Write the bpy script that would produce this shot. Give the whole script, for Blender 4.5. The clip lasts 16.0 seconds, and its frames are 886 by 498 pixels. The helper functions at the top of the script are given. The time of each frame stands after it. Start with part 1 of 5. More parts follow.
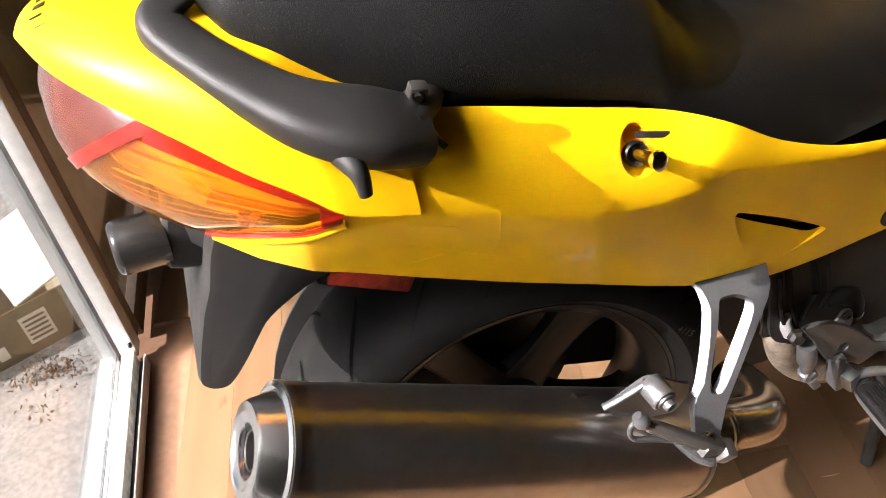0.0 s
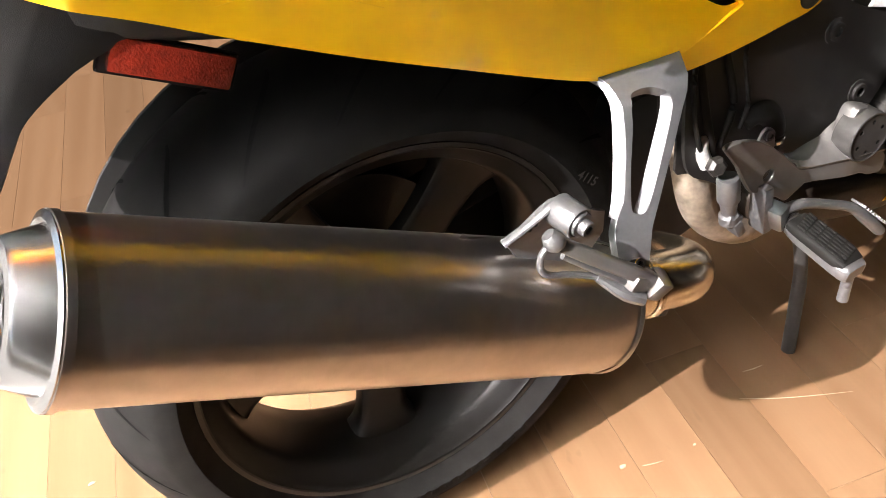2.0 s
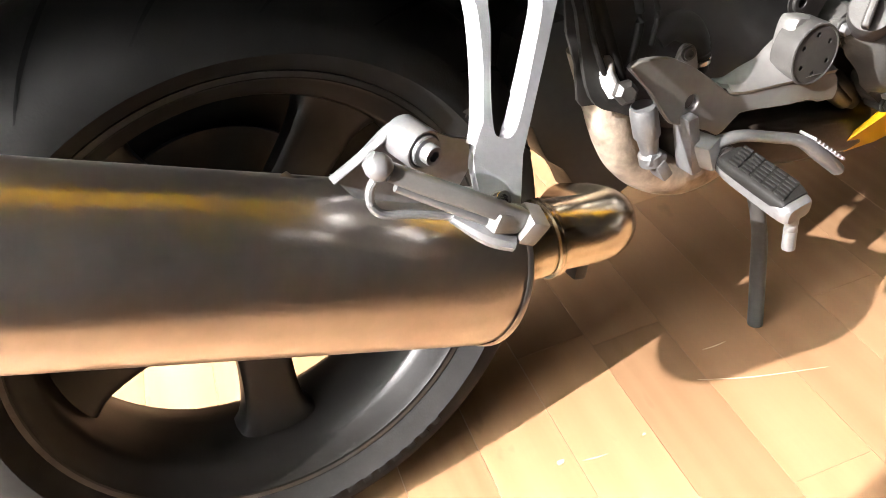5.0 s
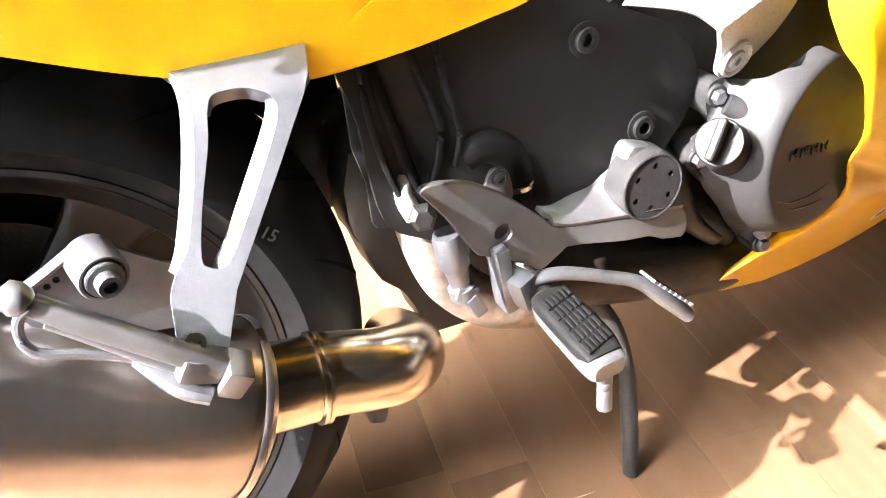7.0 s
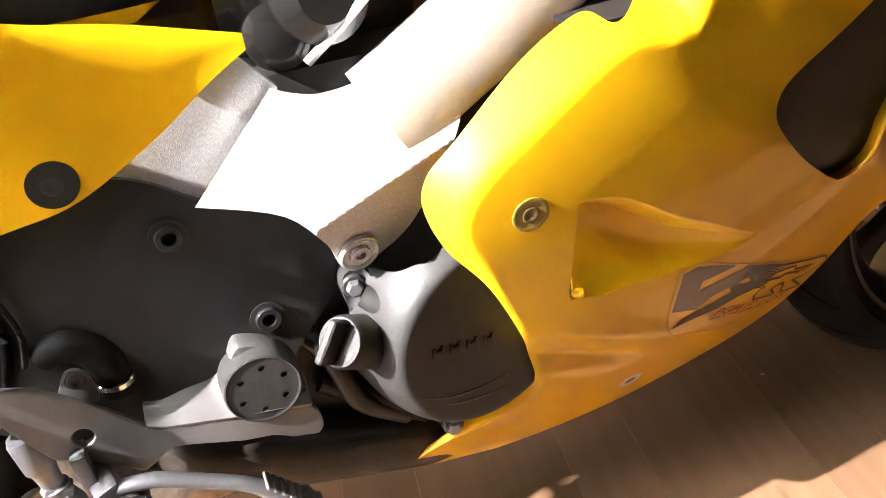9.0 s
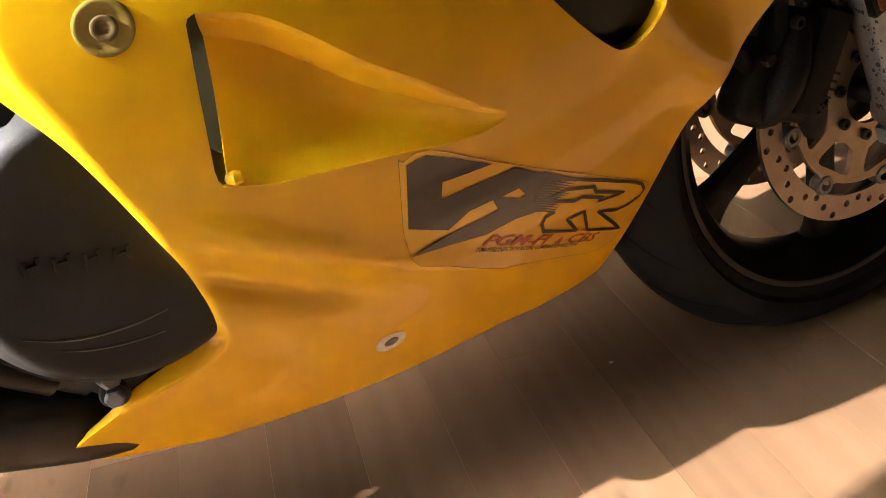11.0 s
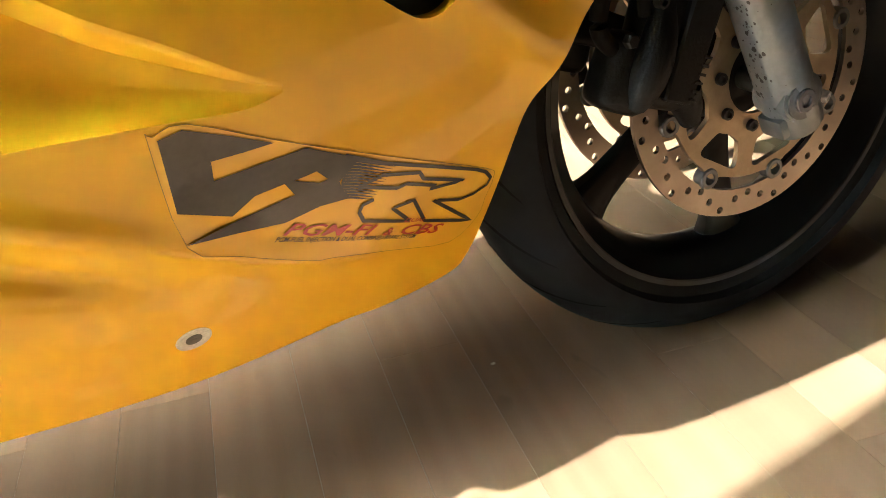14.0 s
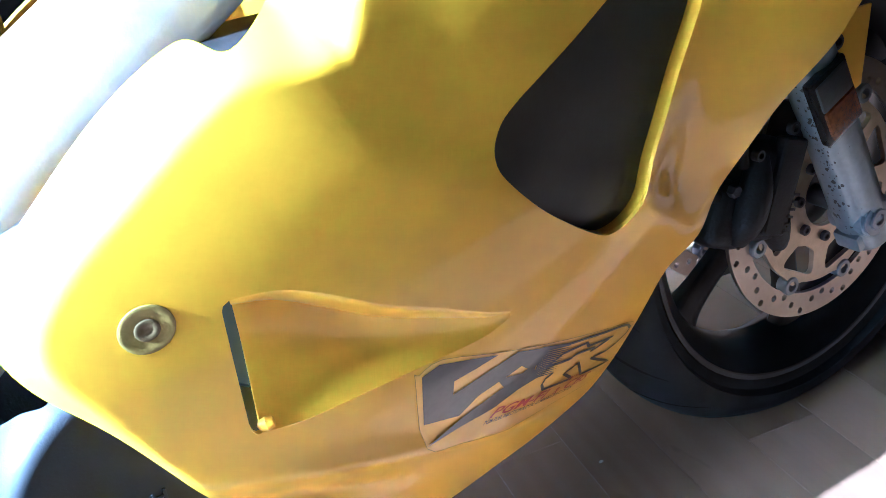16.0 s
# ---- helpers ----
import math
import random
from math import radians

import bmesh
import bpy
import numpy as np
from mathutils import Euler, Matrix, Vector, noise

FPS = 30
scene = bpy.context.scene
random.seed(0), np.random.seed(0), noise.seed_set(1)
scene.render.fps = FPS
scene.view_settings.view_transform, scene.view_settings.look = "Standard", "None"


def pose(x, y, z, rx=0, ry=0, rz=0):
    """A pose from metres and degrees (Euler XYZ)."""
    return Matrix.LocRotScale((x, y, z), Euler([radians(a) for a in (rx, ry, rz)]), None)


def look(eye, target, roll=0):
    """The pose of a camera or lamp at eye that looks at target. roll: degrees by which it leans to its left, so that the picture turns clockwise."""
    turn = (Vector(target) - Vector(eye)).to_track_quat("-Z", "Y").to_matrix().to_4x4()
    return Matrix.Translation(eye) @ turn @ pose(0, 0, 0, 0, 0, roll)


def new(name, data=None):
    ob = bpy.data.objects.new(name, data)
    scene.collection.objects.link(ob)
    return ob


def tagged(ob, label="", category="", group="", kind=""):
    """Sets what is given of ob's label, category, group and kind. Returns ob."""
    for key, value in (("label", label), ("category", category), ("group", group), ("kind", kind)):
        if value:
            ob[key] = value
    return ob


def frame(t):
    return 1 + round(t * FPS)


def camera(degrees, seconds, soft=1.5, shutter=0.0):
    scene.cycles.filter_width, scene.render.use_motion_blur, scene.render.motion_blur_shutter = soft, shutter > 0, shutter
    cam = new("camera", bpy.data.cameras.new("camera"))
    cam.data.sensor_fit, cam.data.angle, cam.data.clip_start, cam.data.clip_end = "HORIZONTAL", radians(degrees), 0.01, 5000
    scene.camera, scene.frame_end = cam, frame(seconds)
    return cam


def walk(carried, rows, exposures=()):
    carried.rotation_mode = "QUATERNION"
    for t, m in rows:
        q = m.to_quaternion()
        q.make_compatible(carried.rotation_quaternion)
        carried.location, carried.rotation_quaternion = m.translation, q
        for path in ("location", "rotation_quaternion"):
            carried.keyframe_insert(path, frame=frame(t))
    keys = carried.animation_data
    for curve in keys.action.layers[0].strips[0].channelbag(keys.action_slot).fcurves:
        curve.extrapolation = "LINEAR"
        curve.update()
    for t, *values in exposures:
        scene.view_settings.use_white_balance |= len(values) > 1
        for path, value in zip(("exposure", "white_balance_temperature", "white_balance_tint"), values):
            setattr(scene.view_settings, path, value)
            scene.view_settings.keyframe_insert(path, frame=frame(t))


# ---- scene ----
cam = camera(54.1, 16.0, 0.7)
PATH = [
    (0, (-0.197, -0.773, 1.26), (0.104, 0.74, -0.014), -10.6),
    (0.5, (-0.214, -0.752, 1.196), (0.088, 0.773, -0.063), -11.6),
    (1, (-0.185, -0.745, 1.098), (0.146, 0.802, -0.125), -12.5),
    (1.5, (-0.193, -0.732, 1.023), (0.336, 0.747, -0.215), -9.4),
    (2, (-0.212, -0.721, 0.963), (0.396, 0.724, -0.279), -8.8),
    (2.5, (-0.205, -0.729, 0.925), (0.431, 0.663, -0.362), -9.3),
    (3, (-0.189, -0.739, 0.909), (0.46, 0.616, -0.411), -9.6),
    (3.5, (-0.169, -0.747, 0.911), (0.479, 0.614, -0.404), -10.6),
    (3.7, (-0.156, -0.752, 0.908), (0.499, 0.612, -0.399), -10.7),
    (5.8, (0.007, -0.663, 0.726), (0.529, 0.931, -0.364), -12.1),
    (6, (0.029, -0.655, 0.711), (0.559, 0.96, -0.343), -11.5),
    (6.5, (0.085, -0.652, 0.708), (0.651, 0.971, -0.316), -9.8),
    (7, (0.14, -0.7, 0.761), (0.762, 0.886, -0.287), -8.1),
    (7.5, (0.211, -0.749, 0.808), (0.861, 0.827, -0.237), -7.3),
    (8, (0.303, -0.729, 0.83), (1.005, 0.841, -0.19), -6.5),
    (8.5, (0.398, -0.718, 0.827), (1.059, 0.869, -0.195), -7.0),
    (9, (0.51, -0.734, 0.812), (1.026, 0.92, -0.187), -7.9),
    (9.5, (0.601, -0.728, 0.757), (1.104, 0.921, -0.256), -6.8),
    (10, (0.664, -0.7, 0.686), (1.24, 0.943, -0.299), -5.8),
    (10.2, (0.67, -0.702, 0.658), (1.307, 0.946, -0.28), -5.5),
    (12.3, (0.775, -0.651, 0.579), (1.459, 1.014, -0.292), -8.1),
    (12.5, (0.785, -0.654, 0.58), (1.471, 1.006, -0.3), -8.0),
    (13, (0.811, -0.667, 0.57), (1.495, 0.99, -0.319), -7.4),
    (13.5, (0.833, -0.687, 0.555), (1.528, 0.963, -0.336), -6.6),
    (14, (0.828, -0.693, 0.555), (1.539, 0.949, -0.338), -6.0),
    (14.5, (0.815, -0.69, 0.565), (1.548, 0.948, -0.317), -5.3),
    (15, (0.784, -0.689, 0.609), (1.598, 0.923, -0.25), -5.9),
    (15.5, (0.725, -0.676, 0.644), (1.536, 0.935, -0.219), -8.3),
    (16, (0.695, -0.652, 0.721), (1.481, 0.971, -0.142), -10.0),
]
EXPOSURES = [(0, 1.15, 6250, 18), (1, 1.25, 6300, 18), (2, 1.68, 6300, 16), (3.7, 2.1, 6300, 15), (5.8, 2.8, 6050, 12), (7, 3.1, 5850, 17), (8, 2.85, 6050, 19), (9, 2.65, 6050, 17), (10.2, 2.2, 5950, 14), (12.3, 3.4, 6350, 14), (13, 3.4, 5750, 4), (14, 3.4, 5100, -6), (14.5, 3.3, 5200, -4), (15, 3.2, 5450, 2), (15.5, 3.25, 4100, 0), (16, 3.45, 3600, 4)]
walk(cam, [(t, look(eye, target, roll)) for t, eye, target, roll in PATH], EXPOSURES)

# ---- light ----
SUN_TO = Vector((0.72, 0.0936, -0.545)).normalized()
sun = new("sun", bpy.data.lights.new("sun", "SUN"))
sun.data.energy, sun.data.angle, sun.data.color = 5.0, radians(0.5), (1.0, 0.95, 0.88)
sun.rotation_mode = "QUATERNION"
sun.rotation_quaternion = SUN_TO.to_track_quat("-Z", "Y")
world = bpy.data.worlds.new("sky")
scene.world = world
world.use_nodes = True
sky = world.node_tree.nodes.new("ShaderNodeTexSky")
sky.sky_type, sky.sun_disc = "NISHITA", False
sky.sun_elevation, sky.sun_rotation = radians(36.9), math.atan2(-SUN_TO.x, -SUN_TO.y)
world.node_tree.links.new(sky.outputs[0], world.node_tree.nodes["Background"].inputs[0])
world.node_tree.nodes["Background"].inputs[1].default_value = 0.05


# ---- materials ----
def material(name, base, rough=0.5, metal=0.0, coat=0.0, grain=0.0, scale=40.0, bump=0.0, bump_scale=300.0, blotch=0.0,
             transmission=0.0, spread=0.0, stretch=(1, 1, 1), wear=0.4, dust=0.0):
    """A principled surface with two scales of variation (fine grain, broad blotches), a fine bump and wear in its gloss."""
    m = bpy.data.materials.new(name)
    m.use_nodes = True
    t, p = m.node_tree, m.node_tree.nodes["Principled BSDF"]
    link, node = t.links.new, t.nodes.new
    p.inputs["Roughness"].default_value, p.inputs["Metallic"].default_value = rough, metal
    p.inputs["Coat Weight"].default_value, p.inputs["Coat Roughness"].default_value = coat, 0.04
    p.inputs["Transmission Weight"].default_value = transmission
    at = node("ShaderNodeTexCoord")
    mapped = node("ShaderNodeMapping")
    mapped.inputs["Scale"].default_value = stretch
    link(at.outputs["Object"], mapped.inputs["Vector"])

    def noise_at(size, detail=4.0):
        n = node("ShaderNodeTexNoise")
        n.inputs["Scale"].default_value, n.inputs["Detail"].default_value = size, detail
        link(mapped.outputs[0], n.inputs["Vector"])
        return n.outputs["Fac"]

    colour = node("ShaderNodeHueSaturation")
    colour.inputs["Color"].default_value = (*base, 1)

    def spanned(fac, low, high):
        r = node("ShaderNodeMapRange")
        r.inputs["From Min"].default_value, r.inputs["From Max"].default_value = 0.3, 0.7
        r.inputs["To Min"].default_value, r.inputs["To Max"].default_value = low, high
        link(fac, r.inputs["Value"])
        return r.outputs[0]

    value = spanned(noise_at(scale), 1 - grain, 1 + grain)
    broad = spanned(noise_at(7.0, 3.0), 1 - blotch, 1 + blotch)
    times = node("ShaderNodeMath")
    times.operation = "MULTIPLY"
    link(value, times.inputs[0])
    link(broad, times.inputs[1])
    out = times.outputs[0]
    if spread:
        info = node("ShaderNodeObjectInfo")
        r = node("ShaderNodeMapRange")
        r.inputs["To Min"].default_value, r.inputs["To Max"].default_value = 1 - spread, 1 + spread
        link(info.outputs["Random"], r.inputs["Value"])
        more = node("ShaderNodeMath")
        more.operation = "MULTIPLY"
        link(out, more.inputs[0])
        link(r.outputs[0], more.inputs[1])
        out = more.outputs[0]
    link(out, colour.inputs["Value"])
    tinted = colour.outputs[0]
    if dust:
        # pale specks that also take the shine away
        specks = node("ShaderNodeMapRange")
        specks.inputs["From Min"].default_value, specks.inputs["From Max"].default_value = 0.69, 0.73
        link(noise_at(1100.0, 2.0), specks.inputs["Value"])
        patch = node("ShaderNodeMath")
        patch.operation = "MULTIPLY"
        link(specks.outputs[0], patch.inputs[0])
        link(spanned(noise_at(11.0, 3.0), 0.35 * dust, dust), patch.inputs[1])
        over_it = node("ShaderNodeMix")
        over_it.data_type = "RGBA"
        link(patch.outputs[0], over_it.inputs["Factor"])
        link(tinted, over_it.inputs["A"])
        over_it.inputs["B"].default_value = (0.6, 0.57, 0.52, 1)
        tinted = over_it.outputs["Result"]
        shine = node("ShaderNodeMath")
        shine.operation = "MULTIPLY_ADD"
        link(patch.outputs[0], shine.inputs[0])
        shine.inputs[1].default_value, shine.inputs[2].default_value = -metal, metal
        link(shine.outputs[0], p.inputs["Metallic"])
    link(tinted, p.inputs["Base Color"])
    link(spanned(noise_at(scale * 0.37), rough * (1 - 0.3 * wear), min(rough * (1 + 0.3 * wear), 1)), p.inputs["Roughness"])
    if bump:
        b = node("ShaderNodeBump")
        b.inputs["Strength"].default_value, b.inputs["Distance"].default_value = bump, 0.001
        link(noise_at(bump_scale, 2.0), b.inputs["Height"])
        link(b.outputs[0], p.inputs["Normal"])
    return m


YELLOW = material("yellow_paint", (0.83, 0.46, 0.0008), 0.34, 0.0, 0.34, 0.02, 30, 0.005, 25, 0.02)
YELLOW.node_tree.nodes["Principled BSDF"].inputs["Specular IOR Level"].default_value = 0.18
BLACK_PLASTIC = material("black_plastic", (0.014, 0.013, 0.0125), 0.5, 0, 0, 0.12, 60, 0.25, 1300, 0.12, dust=0.12)
INTAKE_BLACK = material("olive_black", (0.022, 0.018, 0.006), 0.5, 0, 0, 0.1, 60, 0.1, 300, 0.1)
GLOSS_BLACK = material("black_gloss", (0.012, 0.011, 0.010), 0.22, 0, 0.3, 0.15, 60, 0.1, 300, 0.2)
VINYL = material("seat_vinyl", (0.0055, 0.0052, 0.005), 0.5, 0, 0, 0.2, 90, 0.8, 1100, 0.25)
RUBBER = material("tyre_rubber", (0.0055, 0.005, 0.0046), 0.72, 0, 0, 0.3, 50, 0.12, 420, 0.4, dust=0.04)
HOSE = material("black_hose", (0.007, 0.0066, 0.0062), 0.55, 0, 0, 0.2, 80, 0.2, 500, 0.2)
STEEL = material("stainless_steel", (0.47, 0.435, 0.40), 0.29, 1.0, 0, 0.06, 60, 0.05, 500, 0.06, dust=0.45, wear=0.1)
CAP = material("turned_steel", (0.66, 0.65, 0.64), 0.2, 1.0, 0, 0.02, 80, 0.03, 500, 0.0, wear=0.1)
CHROME = material("bright_steel", (0.72, 0.7, 0.67), 0.1, 1.0, 0, 0.05, 80, 0.05, 300, 0.06)
TINTED_STEEL = material("heat_tinted_steel", (0.72, 0.63, 0.49), 0.24, 1.0, 0, 0.1, 40, 0.05, 200, 0.15)
SILVER = material("silver_paint", (0.195, 0.195, 0.2), 0.4, 0.75, 0.0, 0.06, 200, 0.08, 900, 0.06)
BEAM = material("brushed_aluminium", (0.66, 0.65, 0.62), 0.4, 0.35, 0, 0.05, 120, 0.08, 500, 0.05)
CAST = material("cast_aluminium", (0.62, 0.61, 0.59), 0.45, 0.6, 0, 0.14, 420, 0.35, 900, 0.05)
ENGINE = material("grey_engine_paint", (0.030, 0.0285, 0.027), 0.42, 0.0, 0, 0.08, 120, 0.12, 600, 0.1, dust=0.06)
BRUSHED = material("worn_aluminium", (0.135, 0.129, 0.123), 0.42, 0.6, 0, 0.06, 90, 0.05, 900, 0.06)
RUST = material("rusty_pipe", (0.36, 0.30, 0.24), 0.5, 0.6, 0, 0.5, 45, 0.5, 250, 0.45)
FASTENER = material("grey_fastener", (0.30, 0.20, 0.03), 0.6, 0.1, 0, 0.12, 90, 0.1, 500, 0.1)
FASTENER_DARK = material("dull_screw", (0.15, 0.10, 0.03), 0.6, 0.1, 0, 0.12, 90, 0.1, 500, 0.1)
CALIPER = material("black_caliper", (0.008, 0.0075, 0.007), 0.5, 0, 0, 0.3, 70, 0.4, 300, 0.3)
CAP_PAINT = material("dark_cap", (0.03, 0.028, 0.026), 0.6, 0.0, 0, 0.1, 120, 0.15, 600, 0.1)
DARK = material("dark_metal", (0.02, 0.018, 0.016), 0.45, 0.2, 0, 0.3, 50, 0.3, 300, 0.3)
BRONZE = material("brake_disc_steel", (0.36, 0.30, 0.245), 0.34, 1.0, 0, 0.04, 160, 0.03, 400, 0.05)
CARRIER = material("disc_carrier", (0.42, 0.33, 0.22), 0.4, 0.8, 0, 0.1, 90, 0.2, 400, 0.15)
RIM = material("black_wheel_paint", (0.0042, 0.0036, 0.0032), 0.42, 0.0, 0.05, 0.15, 40, 0.05, 200, 0.2)
RED_LENS = material("red_lens", (0.45, 0.025, 0.01), 0.06, 0, 0.5, 0.1, 60, 0.1, 120, 0.1, transmission=0.6)
AMBER_LENS = material("amber_lens", (0.95, 0.42, 0.03), 0.03, 0, 0.3, 0.05, 60, 0.03, 120, 0.05, transmission=0.95)
CLEAR_LENS = material("smoked_lens", (0.11, 0.028, 0.018), 0.12, 0, 0.4, 0.1, 60, 0.1, 120, 0.1, transmission=0.3)
REFLECTOR = material("red_reflector", (0.16, 0.016, 0.008), 0.2, 0, 0.6, 0.3, 160, 0.7, 500, 0.2)
ORANGE = material("orange_reflector", (0.13, 0.036, 0.006), 0.22, 0, 0.6, 0.3, 200, 0.7, 500, 0.2)
# near-black colour standing in for shade in tread grooves and the tail scoop
RECESS_SHADE = material("recess_shade", (0.003, 0.003, 0.003), 0.9, 0, 0, 0.1, 60)
RECESS_SHADE.node_tree.nodes["Principled BSDF"].inputs["Specular IOR Level"].default_value = 0.05
DECAL = material("dark_decal", (0.022, 0.019, 0.017), 0.35, 0, 0.3, 0.2, 200, 0, 300, 0.3)
DECAL_RED = material("red_decal", (0.45, 0.03, 0.012), 0.35, 0, 0.3, 0.1, 200)
DECAL_FILM = material("decal_film", (0.83, 0.465, 0.002), 0.34, 0, 0.4, 0.03, 60, 0, 300, 0.03)
ALUMINIUM = material("window_aluminium", (0.45, 0.45, 0.44), 0.42, 0.5, 0, 0.08, 60, 0.2, 200, 0.12)
CONCRETE = material("pavement_concrete", (0.27, 0.26, 0.245), 0.9, 0, 0, 0.25, 90, 0.8, 160, 0.15)
# walls and ceiling darkened to cut bounced light; the south wall kept paler
DIM_WALL = material("dim_wall", (0.06, 0.056, 0.051), 0.8, 0, 0, 0.03, 30, 0.2, 80, 0.04)
BOUNCE_WALL = material("bounce_wall", (0.17, 0.158, 0.143), 0.8, 0, 0, 0.03, 30, 0.2, 80, 0.04)
CEILING = material("dim_ceiling", (0.055, 0.053, 0.05), 0.85, 0, 0, 0.02, 30, 0.2, 80, 0.03)
CARDBOARD = material("cardboard", (0.42, 0.34, 0.22), 0.8, 0, 0, 0.15, 60, 0.3, 200, 0.15)
PRINT = material("box_print", (0.09, 0.075, 0.035), 0.6, 0, 0, 0.25, 30, 0, 200, 0.3)
PRINT_PALE = material("box_print_pale", (0.55, 0.5, 0.42), 0.7, 0, 0, 0.1, 60)
PRINT_GREEN = material("box_print_green", (0.45, 0.42, 0.05), 0.6, 0, 0, 0.1, 60)
LEAVES = material("dry_leaves", (0.16, 0.09, 0.045), 0.8, 0, 0, 0.5, 90, 0.5, 200, 0.4)
STILE = material("brown_anodised", (0.11, 0.085, 0.065), 0.45, 0.4, 0, 0.1, 60, 0.1, 200, 0.1)
TINTED = material("tinted_pane", (0.27, 0.28, 0.24), 0.12, 0, 0.5, 0.1, 20, 0, 200, 0.25)
COLLECTOR = material("sooty_collector", (0.035, 0.027, 0.021), 0.42, 0.5, 0, 0.25, 50, 0.2, 250, 0.3)
FLECK = material("dried_splash", (0.36, 0.29, 0.21), 0.7, 0, 0, 0.25, 300)
FORK = material("grey_fork_paint", (0.21, 0.225, 0.235), 0.34, 0.6, 0.1, 0.08, 160, 0.1, 700, 0.1)
FLAKED = material("flaked_white_paint", (0.62, 0.61, 0.58), 0.6, 0, 0, 0.45, 34, 0.6, 90, 0.35)
JOINT = material("floor_joint", (0.2, 0.105, 0.058), 0.7, 0, 0, 0.1, 60)


def wood_material():
    """Laminate oak: long figure along the plank, cathedral rings, and its own tone for each plank."""
    m = bpy.data.materials.new("laminate_oak")
    m.use_nodes = True
    t, p = m.node_tree, m.node_tree.nodes["Principled BSDF"]
    link, node = t.links.new, t.nodes.new
    at, info = node("ShaderNodeTexCoord"), node("ShaderNodeObjectInfo")
    shift = node("ShaderNodeVectorMath")
    shift.operation = "MULTIPLY_ADD"
    link(info.outputs["Random"], shift.inputs[0])
    shift.inputs[1].default_value = (7.0, 13.0, 3.0)
    link(at.outputs["Object"], shift.inputs[2])
    squeezed = node("ShaderNodeMapping")
    squeezed.inputs["Scale"].default_value = (1.0, 0.07, 1.0)
    link(shift.outputs[0], squeezed.inputs["Vector"])
    warp = node("ShaderNodeTexNoise")
    warp.inputs["Scale"].default_value, warp.inputs["Detail"].default_value = 9.0, 3.0
    link(squeezed.outputs[0], warp.inputs["Vector"])
    rings = node("ShaderNodeTexWave")
    rings.wave_type, rings.bands_direction = "BANDS", "X"
    rings.inputs["Scale"].default_value, rings.inputs["Distortion"].default_value = 6.0, 18.0
    rings.inputs["Detail"].default_value, rings.inputs["Detail Scale"].default_value = 2.0, 0.7
    link(squeezed.outputs[0], rings.inputs["Vector"])
    fine = node("ShaderNodeTexNoise")
    fine.inputs["Scale"].default_value, fine.inputs["Detail"].default_value = 190.0, 5.0
    link(squeezed.outputs[0], fine.inputs["Vector"])
    mix = node("ShaderNodeMix")
    mix.data_type = "RGBA"
    mix.inputs["A"].default_value, mix.inputs["B"].default_value = (0.166, 0.097, 0.052, 1), (0.144, 0.079, 0.040, 1)
    total = node("ShaderNodeMath")
    total.operation = "MULTIPLY"
    link(rings.outputs["Fac"], total.inputs[0])
    link(warp.outputs["Fac"], total.inputs[1])
    link(total.outputs[0], mix.inputs["Factor"])
    tone = node("ShaderNodeHueSaturation")
    link(mix.outputs["Result"], tone.inputs["Color"])
    r = node("ShaderNodeMapRange")
    r.inputs["To Min"].default_value, r.inputs["To Max"].default_value = 0.80, 1.12
    link(info.outputs["Random"], r.inputs["Value"])
    grainy = node("ShaderNodeMath")
    grainy.operation = "MULTIPLY_ADD"
    link(fine.outputs["Fac"], grainy.inputs[0])
    grainy.inputs[1].default_value = 0.10
    less = node("ShaderNodeMath")
    less.operation = "SUBTRACT"
    link(r.outputs[0], less.inputs[0])
    less.inputs[1].default_value = 0.05
    link(less.outputs[0], grainy.inputs[2])
    # scattered dark knots
    long_way = node("ShaderNodeMapping")
    long_way.inputs["Scale"].default_value = (1.0, 0.4, 1.0)
    link(shift.outputs[0], long_way.inputs["Vector"])
    spots = node("ShaderNodeTexNoise")
    spots.inputs["Scale"].default_value, spots.inputs["Detail"].default_value = 26.0, 2.0
    link(long_way.outputs[0], spots.inputs["Vector"])
    knots = node("ShaderNodeMapRange")
    knots.inputs["From Min"].default_value, knots.inputs["From Max"].default_value = 0.69, 0.80
    knots.inputs["To Min"].default_value, knots.inputs["To Max"].default_value = 1.0, 0.5
    link(spots.outputs["Fac"], knots.inputs["Value"])
    spotted = node("ShaderNodeMath")
    spotted.operation = "MULTIPLY"
    link(grainy.outputs[0], spotted.inputs[0])
    link(knots.outputs[0], spotted.inputs[1])
    link(spotted.outputs[0], tone.inputs["Value"])
    link(tone.outputs[0], p.inputs["Base Color"])
    p.inputs["Roughness"].default_value, p.inputs["Specular IOR Level"].default_value = 0.38, 0.09
    b = node("ShaderNodeBump")
    b.inputs["Strength"].default_value, b.inputs["Distance"].default_value = 0.03, 0.001
    link(fine.outputs["Fac"], b.inputs["Height"])
    link(b.outputs[0], p.inputs["Normal"])
    return m


for dull, shine in ((RUBBER, 0.14), (RIM, 0.2), (VINYL, 0.14), (BLACK_PLASTIC, 0.3), (ENGINE, 0.22), (HOSE, 0.12), (CALIPER, 0.22), (CAP_PAINT, 0.25)):
    dull.node_tree.nodes["Principled BSDF"].inputs["Specular IOR Level"].default_value = shine
OAK = wood_material()

glass = bpy.data.materials.new("window_glass")
glass.use_nodes = True
gp = glass.node_tree.nodes["Principled BSDF"]
gp.inputs["Base Color"].default_value, gp.inputs["Roughness"].default_value = (0.93, 0.96, 0.94, 1), 0.0
gp.inputs["Transmission Weight"].default_value, gp.inputs["IOR"].default_value = 1.0, 1.45


